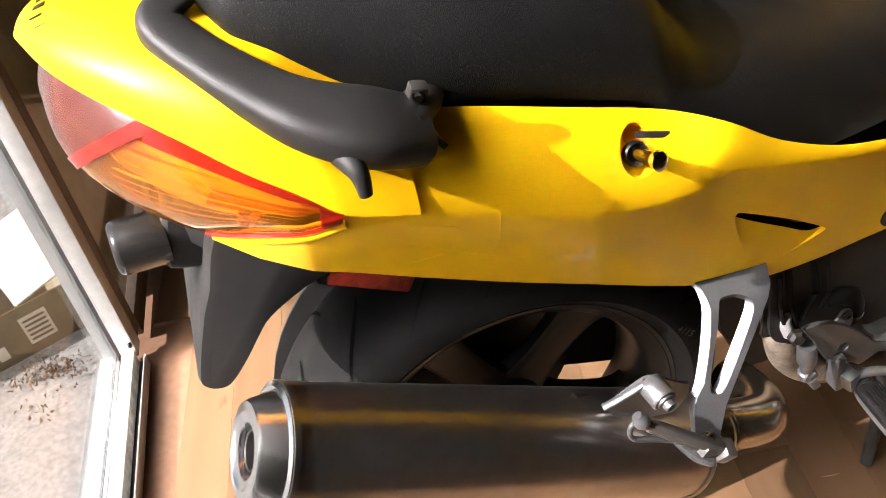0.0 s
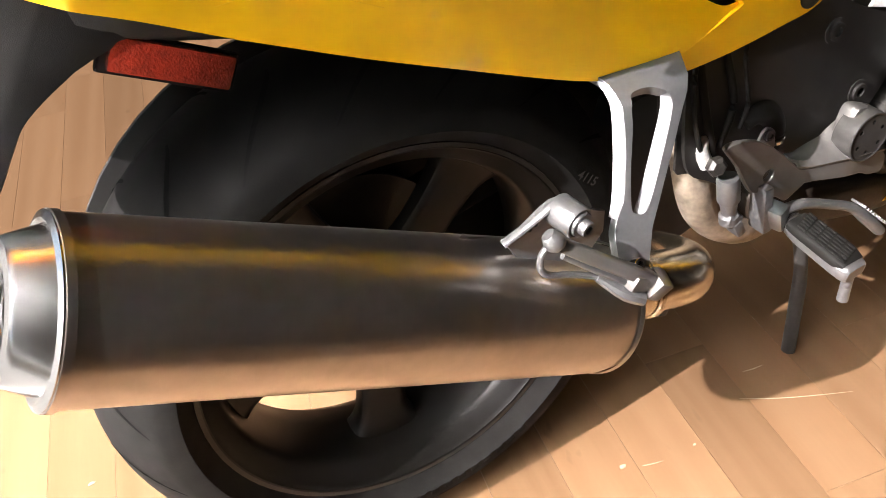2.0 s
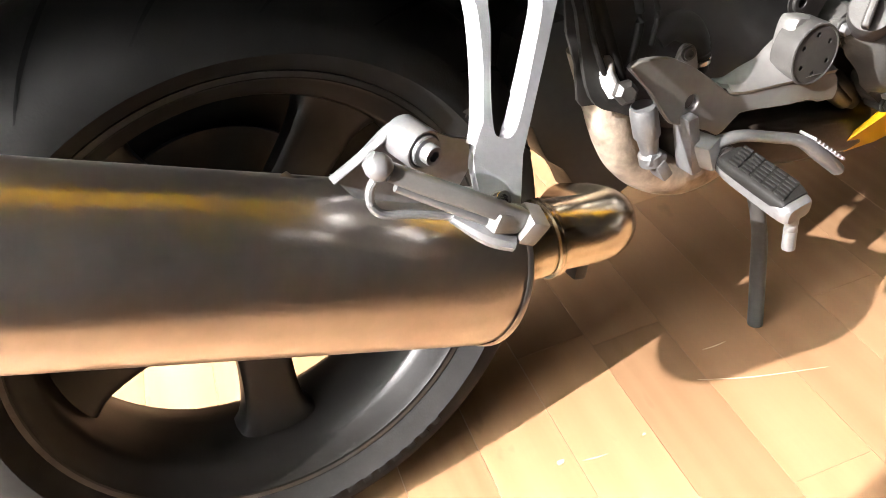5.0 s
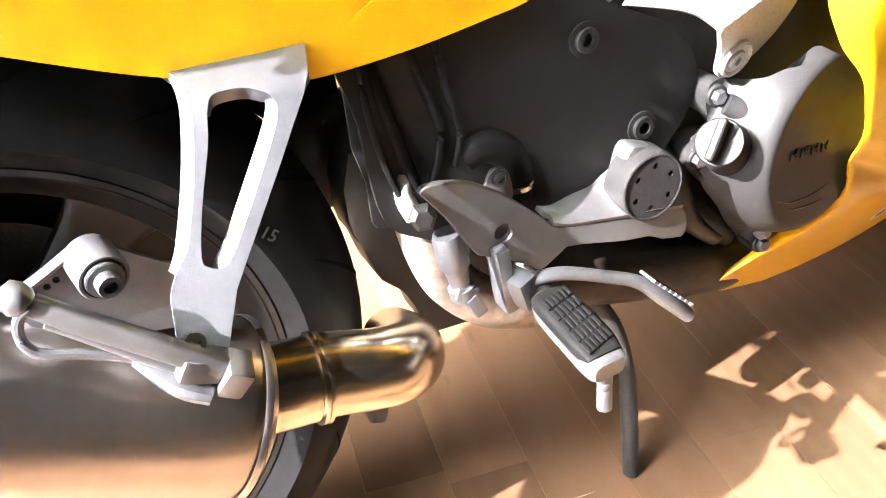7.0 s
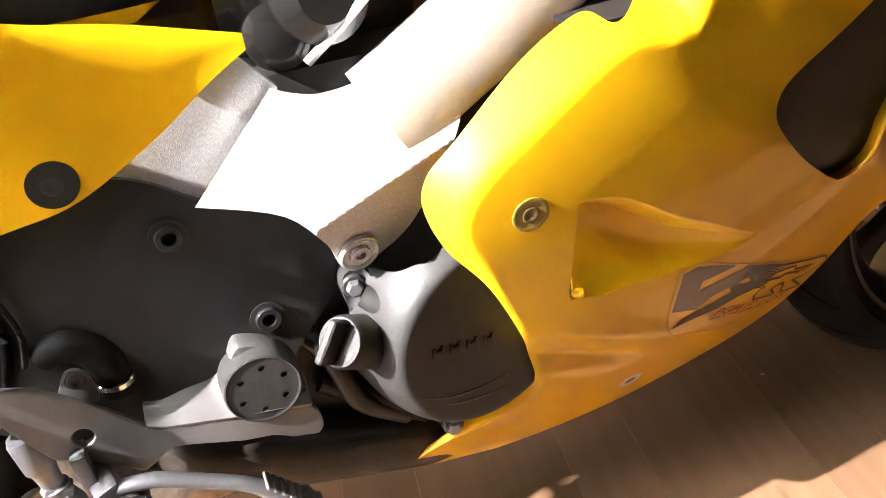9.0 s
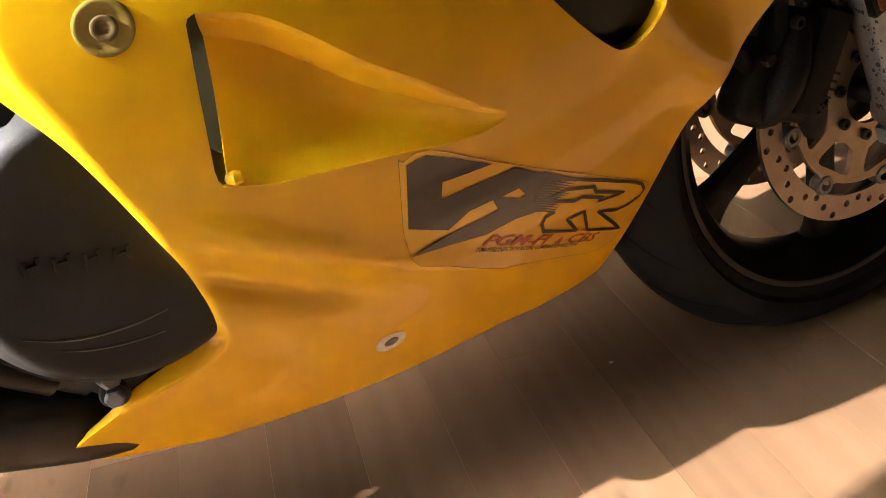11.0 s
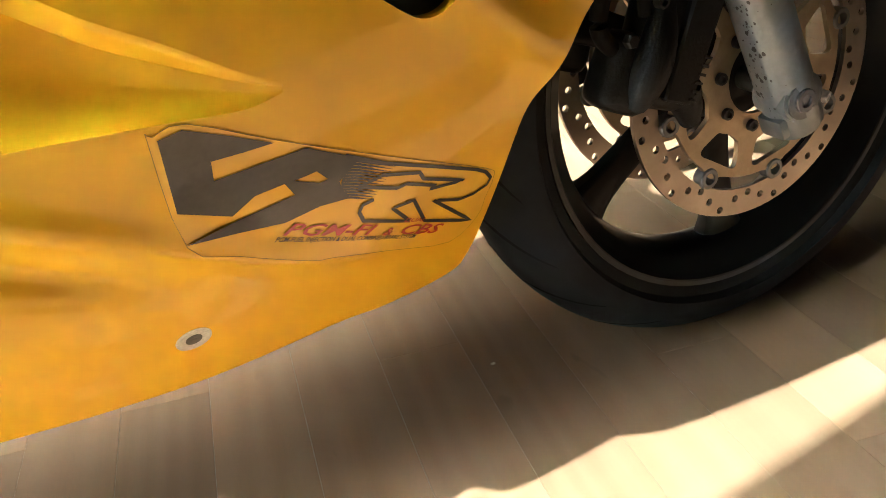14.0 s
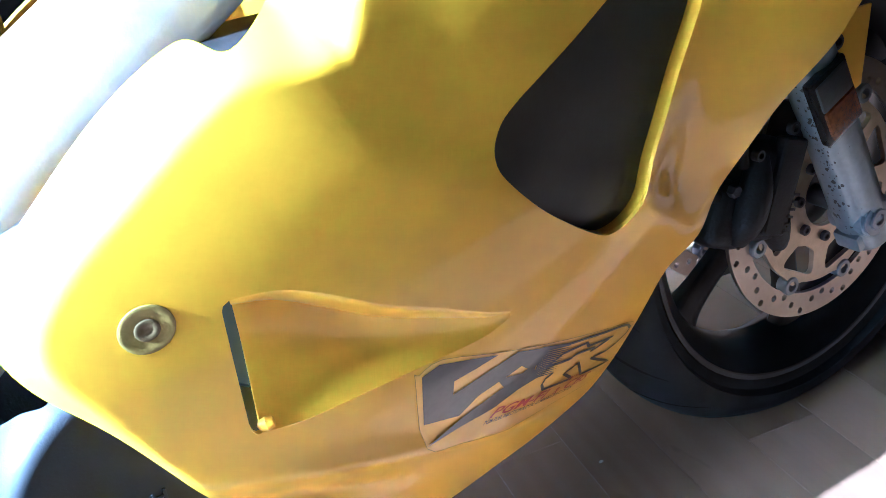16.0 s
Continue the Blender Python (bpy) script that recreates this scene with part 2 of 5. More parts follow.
# ---- shaping ----
def smooth_line(points, steps=8, closed=False):
    """A Catmull-Rom curve through the points, in any dimension."""
    p = [np.array(q, float) for q in points]
    n, out = len(p), []
    for i in range(n if closed else n - 1):
        a, b, c, d = (p[(i + k) % n] if closed else p[min(max(i + k, 0), n - 1)] for k in (-1, 0, 1, 2))
        for s in range(steps):
            u = s / steps
            out.append(0.5 * (2 * b + (c - a) * u + (2 * a - 5 * b + 4 * c - d) * u * u + (3 * b - a - 3 * c + d) * u**3))
    return out if closed else out + [p[-1]]


def part(name, bm, mat, parent=None, label="", smooth=True, sharp=35):
    """Links a bmesh as one mesh object under a thing or a part."""
    me = bpy.data.meshes.new(name)
    bm.to_mesh(me)
    bm.free()
    for f in me.polygons:
        f.use_smooth = smooth
    if smooth:
        me.set_sharp_from_angle(angle=radians(sharp))
    me.materials.append(mat)
    ob = new(name, me)
    ob.parent = parent
    if label:
        ob["label"] = label
    return ob


def sheet(rows, loop=False):
    """A bmesh skin through rows of points, all of one length; loop closes each row."""
    bm = bmesh.new()
    v = [[bm.verts.new(q) for q in row] for row in rows]
    for a, b in zip(v, v[1:]):
        for i in range(len(a) if loop else len(a) - 1):
            j = (i + 1) % len(a)
            bm.faces.new((a[i], a[j], b[j], b[i]))
    bm.normal_update()
    return bm


def close_ends(bm):
    edges = [e for e in bm.edges if e.is_boundary]
    bmesh.ops.holes_fill(bm, edges=edges, sides=400)
    bmesh.ops.recalc_face_normals(bm, faces=bm.faces)
    return bm


def axes_for(way):
    way = Vector(way).normalized()
    side = way.cross(Vector((0, 0, 1)) if abs(way.z) < 0.9 else Vector((1, 0, 0))).normalized()
    return way, side, side.cross(way)


def lathe(profile, origin, axis=(0, 1, 0), seg=48, cap=True):
    """Turns a profile of (radius, place along the axis)."""
    way, side, above = axes_for(axis)
    o = Vector(origin)
    rows = [[o + way * a + (side * math.cos(k * math.tau / seg) + above * math.sin(k * math.tau / seg)) * max(r, 1e-4)
             for k in range(seg)] for r, a in profile]
    bm = sheet(rows, True)
    return close_ends(bm) if cap else bm


def tube(points, radius, seg=20, steps=6, flat=1.0, up=(0, 0, 1), cap=True, power=2.0):
    """Sweeps a round, oval or squarish section along a smooth line; radius may be one for each point; flat squeezes it along up."""
    radii = list(radius) if isinstance(radius, (list, tuple)) else [radius] * len(points)
    line = smooth_line([(*p, r) for p, r in zip(points, radii)], steps)
    rows = []
    for i, q in enumerate(line):
        way = Vector(line[min(i + 1, len(line) - 1)][:3] - line[max(i - 1, 0)][:3]).normalized()
        side = way.cross(Vector(up)).normalized()
        above = side.cross(way)
        ring = []
        for k in range(seg):
            c, s = math.cos(k * math.tau / seg), math.sin(k * math.tau / seg)
            c, s = (math.copysign(abs(w) ** (2 / power), w) for w in (c, s))
            ring.append(Vector(q[:3]) + (side * c + above * s * flat) * q[3])
        rows.append(ring)
    bm = sheet(rows, True)
    return close_ends(bm) if cap else bm


def block(size, centre, bevel=0.003, turn=(0, 0, 0), segments=2):
    bm = bmesh.new()
    bmesh.ops.create_cube(bm, size=1)
    bmesh.ops.scale(bm, vec=size, verts=bm.verts)
    if bevel:
        bmesh.ops.bevel(bm, geom=bm.edges[:] + bm.verts[:], offset=bevel, segments=segments, affect="EDGES", profile=0.6)
    bmesh.ops.transform(bm, matrix=pose(*centre, *turn), verts=bm.verts)
    return bm


def joined(*some):
    bm = bmesh.new()
    for other in some:
        me = bpy.data.meshes.new("piece")
        other.to_mesh(me)
        other.free()
        bm.from_mesh(me)
        bpy.data.meshes.remove(me)
    return bm


def plate(outline, y0, y1, bevel=0.002, steps=0):
    """A flat plate cut to an outline in x and z, between two depths."""
    line = smooth_line(outline, steps, True) if steps else outline
    bm = bmesh.new()
    face = bm.faces.new([bm.verts.new((p[0], y0, p[1])) for p in line])
    made = bmesh.ops.extrude_face_region(bm, geom=[face])
    bmesh.ops.translate(bm, vec=(0, y1 - y0, 0), verts=[g for g in made["geom"] if isinstance(g, bmesh.types.BMVert)])
    bmesh.ops.recalc_face_normals(bm, faces=bm.faces)
    if bevel:
        edges = [e for e in bm.edges if len(e.link_faces) == 2 and e.calc_face_angle(0) > 0.6]
        bmesh.ops.bevel(bm, geom=edges, offset=bevel, segments=2, affect="EDGES", profile=0.6, clamp_overlap=True)
    return bm


def inside(px, pz, ring):
    """Which of the points lie inside the ring."""
    hit = np.zeros(len(px), bool)
    ring = np.asarray(ring)[:, :2]
    for (xa, za), (xb, zb) in zip(ring, np.roll(ring, -1, 0)):
        cross = (za > pz) != (zb > pz)
        hit ^= cross & (px < (xb - xa) * (pz - za) / (zb - za + 1e-12) + xa)
    return hit


def away(px, pz, ring):
    """The distance of points from a ring's line."""
    ring = np.asarray(ring)[:, :2]
    best = np.full(len(px), 9.0)
    for a, b in zip(ring, np.roll(ring, -1, 0)):
        d = b - a
        u = np.clip(((px - a[0]) * d[0] + (pz - a[1]) * d[1]) / (d @ d + 1e-12), 0, 1)
        best = np.minimum(best, np.hypot(px - a[0] - u * d[0], pz - a[1] - u * d[1]))
    return best


def skin(outline, depth, step=0.006, holes=()):
    """A curved panel inside an outline in x and z, at depth(x, z), with holes cut through."""
    from mathutils.geometry import delaunay_2d_cdt
    rings = [np.asarray(outline)[:, :2], *(np.asarray(hole)[:, :2] for hole in holes)]
    lo, hi = rings[0].min(0), rings[0].max(0)
    gx, gz = np.meshgrid(np.arange(lo[0], hi[0], step), np.arange(lo[1], hi[1], step))
    gx = gx + (np.arange(gx.shape[0]) % 2)[:, None] * step / 2
    gx, gz = gx.ravel(), gz.ravel()
    keep = inside(gx, gz, rings[0])
    for ring in rings[1:]:
        keep &= ~inside(gx, gz, ring)
    for ring in rings:
        keep &= away(gx, gz, ring) > 0.45 * step
    verts, edges = [Vector(q) for q in zip(gx[keep], gz[keep])], []
    for ring in rings:
        base = len(verts)
        verts += [Vector(q) for q in ring]
        edges += [(base + i, base + (i + 1) % len(ring)) for i in range(len(ring))]
    v, _, faces, *_ = delaunay_2d_cdt(verts, edges, [], 0, 1e-7)
    v = np.array([tuple(q) for q in v])
    tri = np.array([tuple(f) for f in faces])
    mid = v[tri].mean(1)
    keep = inside(mid[:, 0], mid[:, 1], rings[0])
    for ring in rings[1:]:
        keep &= ~inside(mid[:, 0], mid[:, 1], ring)
    y = depth(v[:, 0], v[:, 1])
    bm = bmesh.new()
    made = [bm.verts.new((a, b, c)) for a, b, c in zip(v[:, 0], y, v[:, 1])]
    for f in tri[keep]:
        bm.faces.new([made[i] for i in f])
    bmesh.ops.delete(bm, geom=[q for q in bm.verts if not q.link_faces], context="VERTS")
    bm.normal_update()
    flip = [f for f in bm.faces if f.normal.y > 0]
    bmesh.ops.reverse_faces(bm, faces=flip)
    bm.normal_update()
    return bm


def thick(ob, depth, offset=-1.0):
    """Gives a skin its thickness, with crisp borders."""
    me = ob.data
    faces = np.bincount([corner.edge_index for corner in me.loops], minlength=len(me.edges))
    for e, n in zip(me.edges, faces):
        if n == 1:
            e.use_edge_sharp = True
    mod = ob.modifiers.new("thickness", "SOLIDIFY")
    mod.thickness, mod.offset = depth, offset
    return ob


def mirrored(ob, name, parent):
    """The same part on the machine's other flank."""
    me = ob.data.copy()
    me.transform(Matrix.Diagonal((1, -1, 1, 1)))
    me.flip_normals()
    twin = new(name, me)
    twin.parent = parent
    for mod in ob.modifiers:
        thick(twin, mod.thickness, mod.offset)
    return twin


def circle_ring(x, z, r, n=16):
    return [(x + r * math.cos(k * math.tau / n), z + r * math.sin(k * math.tau / n)) for k in range(n)]


def ramp(v, a, b):
    u = np.clip((v - a) / (b - a), 0, 1)
    return u * u * (3 - 2 * u)


def bolt(place, parent, r=0.008, head=0.006, mat=SILVER, way=(0, -1, 0), name="bolt", socket=True, washer=0.0):
    """A hexagon or socket bolt, its head outward along way."""
    w, s, u = axes_for(way)
    o = Vector(place)
    pieces = []
    if washer:
        pieces.append(lathe([(washer * 0.5, 0.0), (washer, 0.0), (washer, 0.0015), (washer * 0.5, 0.002)], o, w, 24))
    if socket:
        pieces.append(lathe([(r, 0), (r, head * 0.85), (r * 0.92, head), (r * 0.55, head), (r * 0.5, head * 0.4), (0, head * 0.4)], o, w, 20))
    else:
        pieces.append(lathe([(r * 1.15, 0), (r * 1.15, head * 0.8), (r * 0.9, head), (0, head)], o, w, 6))
    return part(name, joined(*pieces), mat, parent, sharp=30)


def lettering(text, size, place, parent, mat, depth_of, slope=0.0, shear=0.0, stretch=1.0, name="lettering"):
    """Words in the built-in font, laid on a curved flank."""
    cu = bpy.data.curves.new(name, "FONT")
    cu.body, cu.size, cu.shear, cu.resolution_u = text, size, shear, 2
    cu.offset = 0.014 * size
    tmp = new("tmp", cu)
    me = bpy.data.meshes.new_from_object(tmp.evaluated_get(bpy.context.evaluated_depsgraph_get()))
    bpy.data.objects.remove(tmp)
    bpy.data.curves.remove(cu)
    bm = bmesh.new()
    bm.from_mesh(me)
    bpy.data.meshes.remove(me)
    c, s = math.cos(radians(slope)), math.sin(radians(slope))
    for v in bm.verts:
        a, b = v.co.x * stretch, v.co.y
        x, z = place[0] + a * c - b * s, place[1] + a * s + b * c
        v.co = (x, float(depth_of(np.array([x]), np.array([z]))[0]), z)
    return part(name, bm, mat, parent, smooth=False)


# ---- the shop: floor, walls, window ----
SHOP = pose(-0.585, 0.66, 0, 0, 0, -5.5)


def placed(bm, m=SHOP):
    bmesh.ops.transform(bm, matrix=m, verts=bm.verts)
    return bm


def setting(name, bm, mat, label, category, smooth=False):
    return tagged(part(name, bm, mat, None, "", smooth), label, category, kind="structure")


floor = setting("floor", placed(block((6.2, 7.4, 0.1), (3.05, -0.2, -0.062), 0)), JOINT, "orange-brown oak laminate floor with narrow planks in sunlight", "floor")
# unseen walls that close the room, their tones set for its fill light
setting("wall_east", placed(block((0.15, 7.4, 2.8), (6.2, -0.2, 1.4), 0)), DIM_WALL, "plain unseen shop wall, its tone set for bounced light", "wall")
setting("wall_north", placed(block((6.3, 0.15, 2.8), (3.05, 3.55, 1.4), 0)), DIM_WALL, "plain unseen shop wall, its tone set for bounced light", "wall")
setting("wall_south", placed(block((6.3, 0.15, 2.8), (3.05, -3.95, 1.4), 0)), BOUNCE_WALL, "plain unseen shop wall, its tone set for bounced light", "wall")
setting("wall_west_near", placed(block((0.16, 2.422, 2.3), (-0.08, -2.739, 1.15), 0)), DIM_WALL, "plain wall beside the shop windows, darkened to dim the room", "wall")
setting("wall_west_head", placed(block((0.16, 2.66, 0.5), (-0.08, -2.62, 2.55), 0)), DIM_WALL, "plain wall above the shop window, darkened to dim the room", "wall")
setting("wall_west_far", placed(block((0.16, 2.2, 2.8), (-0.08, 2.45, 1.4), 0)), DIM_WALL, "plain wall beside the shop window, darkened to dim the room", "wall")
setting("lintel", placed(block((0.16, 2.64, 0.5), (-0.08, 0.03, 2.55), 0)), DIM_WALL, "plain wall above the shop window, darkened to dim the room", "wall")
setting("ceiling", placed(block((6.5, 7.7, 0.1), (3.0, -0.2, 2.86), 0)), CEILING, "plain unseen shop ceiling, darkened to dim the room", "ceiling")

window = setting("window_1", placed(joined(
    block((0.003, 1.22, 0.034), (0.0085, -0.61, 0.016), 0.001),
    block((0.015, 1.22, 0.034), (-0.050, -0.61, 0.014), 0.003),
    block((0.012, 1.22, 0.046), (-0.077, -0.61, 0.020), 0.003))), ALUMINIUM, "silver aluminium shop window with a grooved bottom rail", "window", True)
part("flaked_rail", placed(block((0.026, 1.22, 0.05), (-0.021, -0.61, 0.022), 0.003)), FLAKED, window, "white paint flaking off the inner rail")
part("rail_channel", placed(joined(block((0.015, 1.22, 0.014), (-0.0005, -0.61, 0.006), 0), block((0.009, 1.22, 0.012), (-0.0382, -0.61, 0.004), 0), block((0.013, 1.22, 0.012), (-0.0642, -0.61, 0.004), 0))), DARK, window, "dark strips in the grooves of the rail")
part("window_frame", placed(joined(
    block((0.034, 0.045, 2.27), (-0.02, 0.022, 1.165), 0.003),
    block((0.03, 0.03, 2.27), (-0.06, 0.012, 1.165), 0.003))), ALUMINIUM, window, "silver aluminium upright")
part("mullion", placed(block((0.08, 0.084, 2.30), (-0.04, -1.236, 1.15), 0.004)), ALUMINIUM, window, "silver aluminium mullion")
part("window_stile", placed(joined(
    block((0.028, 0.04, 2.25), (-0.018, 0.066, 1.165), 0.003),
    block((0.028, 0.04, 2.25), (-0.018, 1.30, 1.165), 0.003),
    block((0.028, 1.2, 0.06), (-0.018, 0.686, 0.042), 0.003))), STILE, window, "brown anodised door stile")
part("pane", placed(block((0.006, 1.22, 2.22), (-0.03, 0.69, 1.18), 0)), TINTED, window, "grey-green tinted pane").visible_shadow = False
pane = part("pane", placed(block((0.006, 1.22, 2.24), (-0.046, -0.61, 1.166), 0)), glass, window, "clear glass pane", False)
pane.visible_shadow = False
part("window_rail", placed(block((0.07, 2.62, 0.06), (-0.045, 0.03, 2.27), 0.003)), ALUMINIUM, window)
part("screw", lathe([(0.006, 0), (0.006, 0.003), (0.003, 0.004)], (-0.593, 0.648, 0.075), (0.9, -0.3, 0.2), 12), DARK, window)

# an unseen opening added for a sunlit floor strip and its bounce
second = setting("window_2", placed(joined(block((0.06, 0.25, 0.05), (-0.05, -1.403, 0.022), 0.003), block((0.06, 0.25, 0.05), (-0.05, -1.403, 2.272), 0.003))), ALUMINIUM, "unseen narrow aluminium side window, added to let in more sun", "window", True)
other = part("pane", placed(block((0.006, 0.25, 2.19), (-0.046, -1.403, 1.147), 0)), glass, second, "clear glass pane", False)
other.visible_shadow = False

# the pavement outside
ground = setting("ground", placed(joined(block((400, 800, 0.1), (-200.09, 0, -0.075), 0))), CONCRETE, "pale weathered concrete pavement in full sunlight", "pavement")


def fruit_box(parent_pose):
    """A torn printed cardboard box, its flaps open."""
    box = tagged(new("cardboard_box"), "torn printed cardboard fruit box on the pavement", "box")
    box.matrix_basis = parent_pose
    w, d, h, t = 0.42, 0.34, 0.13, 0.004
    part("base", block((w, d, t), (0, 0, t / 2 + 0.001), 0), CARDBOARD, box)
    for sx in (-1, 1):
        part("side_panel", block((t, d, h), (sx * (w / 2), 0, h / 2), 0), PRINT, box, "dark printed side")
        part("flap", block((0.19, d * 0.96, t), (sx * (w / 2 - 0.075), 0, h + 0.02), 0, (0, sx * -12, 3 * sx)), PRINT_PALE, box, "torn pale flap")
    for sy in (-1, 1):
        side = part("side_panel", block((w, t, h), (0, sy * (d / 2), h / 2), 0), PRINT, box, "dark printed side")
        part("label_patch", block((0.06, 0.002, 0.075), (0.07, sy * (d / 2 + 0.004), h * 0.5), 0), PRINT_PALE, side)
        for k in range(5):
            part("print_bar", block((0.048, 0.002, 0.005), (0.07, sy * (d / 2 + 0.006), h * 0.5 - 0.026 + k * 0.013), 0), PRINT, side)
        for k in range(3):
            part("print_bar", block((0.022, 0.002, 0.034), (-0.02 - k * 0.03, sy * (d / 2 + 0.003), h * 0.3), 0), PRINT_PALE, side)
    blob = lathe([(0.034, 0), (0.034, 0.002), (0, 0.002)], (0.212, -0.06, 0.08), (1, 0, 0), 24)
    part("print_spot", blob, PRINT_GREEN, box, "yellow-green printed fruit")
    return box


fruit_box(pose(-0.93, 0.99, -0.024, 0, 0, 20))

litter = bmesh.new()
rng = random.Random(4)
for k in range(260):
    s = rng.uniform(0.003, 0.010)
    x, y = rng.gauss(-0.80, 0.05), rng.gauss(0.755, 0.02) if k % 5 else rng.gauss(0.68, 0.05)
    if x > -0.70:
        continue
    q = [litter.verts.new(pose(x, y, -0.018 + rng.random() * 0.012, rng.gauss(0, 30), rng.gauss(0, 30), rng.random() * 360) @ Vector(c))
         for c in ((-s, 0, 0), (0, -s * 0.4, 0.002), (s, 0, 0), (0, s * 0.4, 0.003))]
    litter.faces.new(q)
tagged(part("leaf_litter", litter, LEAVES, None, "", False), "dry brown leaves and twigs on the concrete", "leaves", kind="stuff")


# ---- the motorcycle ----
bike = tagged(new("motorcycle"), "yellow sport touring motorcycle with black seat, on its centre stand", "motorcycle")


def fairing_depth(x, z):
    """How far the right flank stands out, for the smooth side fairing with its vent and edges."""
    u, w = x - 0.85, z - 0.4
    y = -0.220 + 0.081 * u - 0.371 * w + 0.355 * u * u - 0.093 * u * w + 0.822 * w * w
    # a soft crease above the lower lip
    fold = 0.383 - 0.56 * (x - 0.785)
    y = y - 0.006 * np.exp(-((z - fold) / 0.016) ** 2) * ramp(x, 0.70, 0.80) * ramp(-x, -1.08, -0.95)
    # a scooped hollow below it
    y = y + 0.010 * np.exp(-((z - fold + 0.035) / 0.018) ** 2) * ramp(x, 0.68, 0.76) * ramp(-x, -0.90, -0.78)
    # a broad crease falling from the intake towards the nose
    nose = np.abs((z - 0.45) + 0.9 * (x - 1.09))
    y = y - 0.007 * np.exp(-(nose / 0.03) ** 2) * ramp(x, 1.0, 1.06)
    # a swage running up from the intake's lower corner
    swage = (z - 0.50) - 0.55 * (0.97 - x)
    y = y + 0.006 * ramp(swage, 0.0, 0.05) * ramp(x, 0.80, 0.92)
    # the intake's front border stands proud
    front_edge = np.abs((x - 1.066) - 0.34 * (z - 0.456) - 0.012)
    y = y - 0.004 * np.exp(-(front_edge / 0.04) ** 2) * ramp(z, 0.43, 0.50)
    # the panel runs flat and straight to its front edge
    past = x - 1.13
    y = y - 0.15 * (past + np.sqrt(past * past + 0.0003)) * ramp(z, 0.26, 0.47)
    # the rear border rolls in towards the engine
    off = away(np.atleast_1d(x), np.atleast_1d(z), FACE) * ~inside(np.atleast_1d(x), np.atleast_1d(z), FACE)
    return y + 1.25 * np.sqrt(off * off + 0.00002) - 0.0056


FACE = np.array(smooth_line([(0.84, 0.628), (0.795, 0.628), (0.73, 0.588), (0.690, 0.556), (0.679, 0.527), (0.695, 0.485), (0.731, 0.398),
                             (0.747, 0.340), (0.735, 0.300), (0.600, 0.241), (0.58, 0.15), (1.4, 0.15), (1.45, 0.9), (0.95, 0.9), (0.87, 0.66)], 6, True))
# the last, highest points are an unseen extension that shades the fork
FAIRING = (smooth_line([(0.84, 0.665), (0.80, 0.645), (0.78, 0.652), (0.735, 0.628), (0.680, 0.583), (0.661, 0.562), (0.657, 0.540),
                        (0.668, 0.509), (0.695, 0.470), (0.726, 0.400), (0.739, 0.360), (0.7435, 0.336), (0.742, 0.322), (0.733, 0.313), (0.715, 0.305)], 7)
           + [(0.687, 0.292)] + smooth_line([(0.6315, 0.2475), (0.6335, 0.2405), (0.662, 0.222)], 4)
           + smooth_line([(0.729, 0.199), (0.803, 0.189), (0.888, 0.182), (0.987, 0.184), (1.045, 0.176), (1.112, 0.178), (1.127, 0.20),
                          (1.135, 0.275), (1.143, 0.346), (1.158, 0.377), (1.178, 0.410), (1.204, 0.450), (1.235, 0.485), (1.289, 0.519), (1.317, 0.548), (1.37, 0.60), (1.44, 0.66)], 6)
           + [(1.47, 0.76), (1.40, 0.86), (1.10, 0.96), (0.92, 0.98), (0.815, 0.93), (0.80, 0.82), (0.845, 0.76), (0.885, 0.715)])
INTAKE = smooth_line([(0.935, 0.548), (0.942, 0.564), (0.955, 0.574), (0.977, 0.585), (1.006, 0.599), (1.035, 0.614), (1.085, 0.639), (1.132, 0.646), (1.130, 0.598), (1.106, 0.548), (1.087, 0.498),
                      (1.064, 0.456), (1.046, 0.446), (1.024, 0.455), (0.975, 0.494), (0.942, 0.530)], 5, True)
# the vent duct let into the flank: x, upper edge, floor's upper and lower crease, lower edge
DUCT = np.array(smooth_line([(0.765, 0.529, 0.512, 0.466, 0.4335), (0.790, 0.5240, 0.505, 0.4600, 0.4275), (0.814, 0.511, 0.493, 0.4535, 0.4260), (0.850, 0.4855, 0.4695, 0.4400, 0.4240),
                             (0.884, 0.4660, 0.4525, 0.4330, 0.4215), (0.923, 0.4410, 0.4345, 0.4230, 0.4185), (0.946, 0.4290, 0.4270, 0.4245, 0.4230)], 8))
SLOT = ([(0.7600, 0.524), (0.7612, 0.527)] + [(r[0], r[1]) for r in DUCT] + [(r[0], r[4]) for r in DUCT[::-1]] + [(0.7625, 0.4335), (0.7602, 0.437), (0.7590, 0.445), (0.7592, 0.49)])

fairing = thick(part("side_fairing", skin(FAIRING, fairing_depth, 0.0038, [INTAKE, SLOT]), YELLOW, bike, "glossy yellow side fairing with a vent slot and intake", sharp=60), 0.003)
mirrored(fairing, "side_fairing", bike)


def lip(ring, depth_of, inward, mat, name, parent, shrink=0.0):
    """The turned-in border of an opening."""
    r = np.asarray(ring)[:, :2]
    mid = r.mean(0)
    rows = []
    for k in range(4):
        q = mid + (r - mid) * (1 - shrink * k / 3)
        y = depth_of(r[:, 0], r[:, 1]) + inward * k / 3
        rows.append([(a, b, c) for a, b, c in zip(q[:, 0], y, q[:, 1])])
    return part(name, sheet(rows, True), mat, parent, sharp=60)


lip(INTAKE, fairing_depth, 0.016, YELLOW, "intake_lip", fairing, 0.0)
part("intake_mesh", skin(np.asarray(INTAKE), lambda x, z: fairing_depth(x, z) + 0.013, 0.02), INTAKE_BLACK, fairing, "black intake insert")
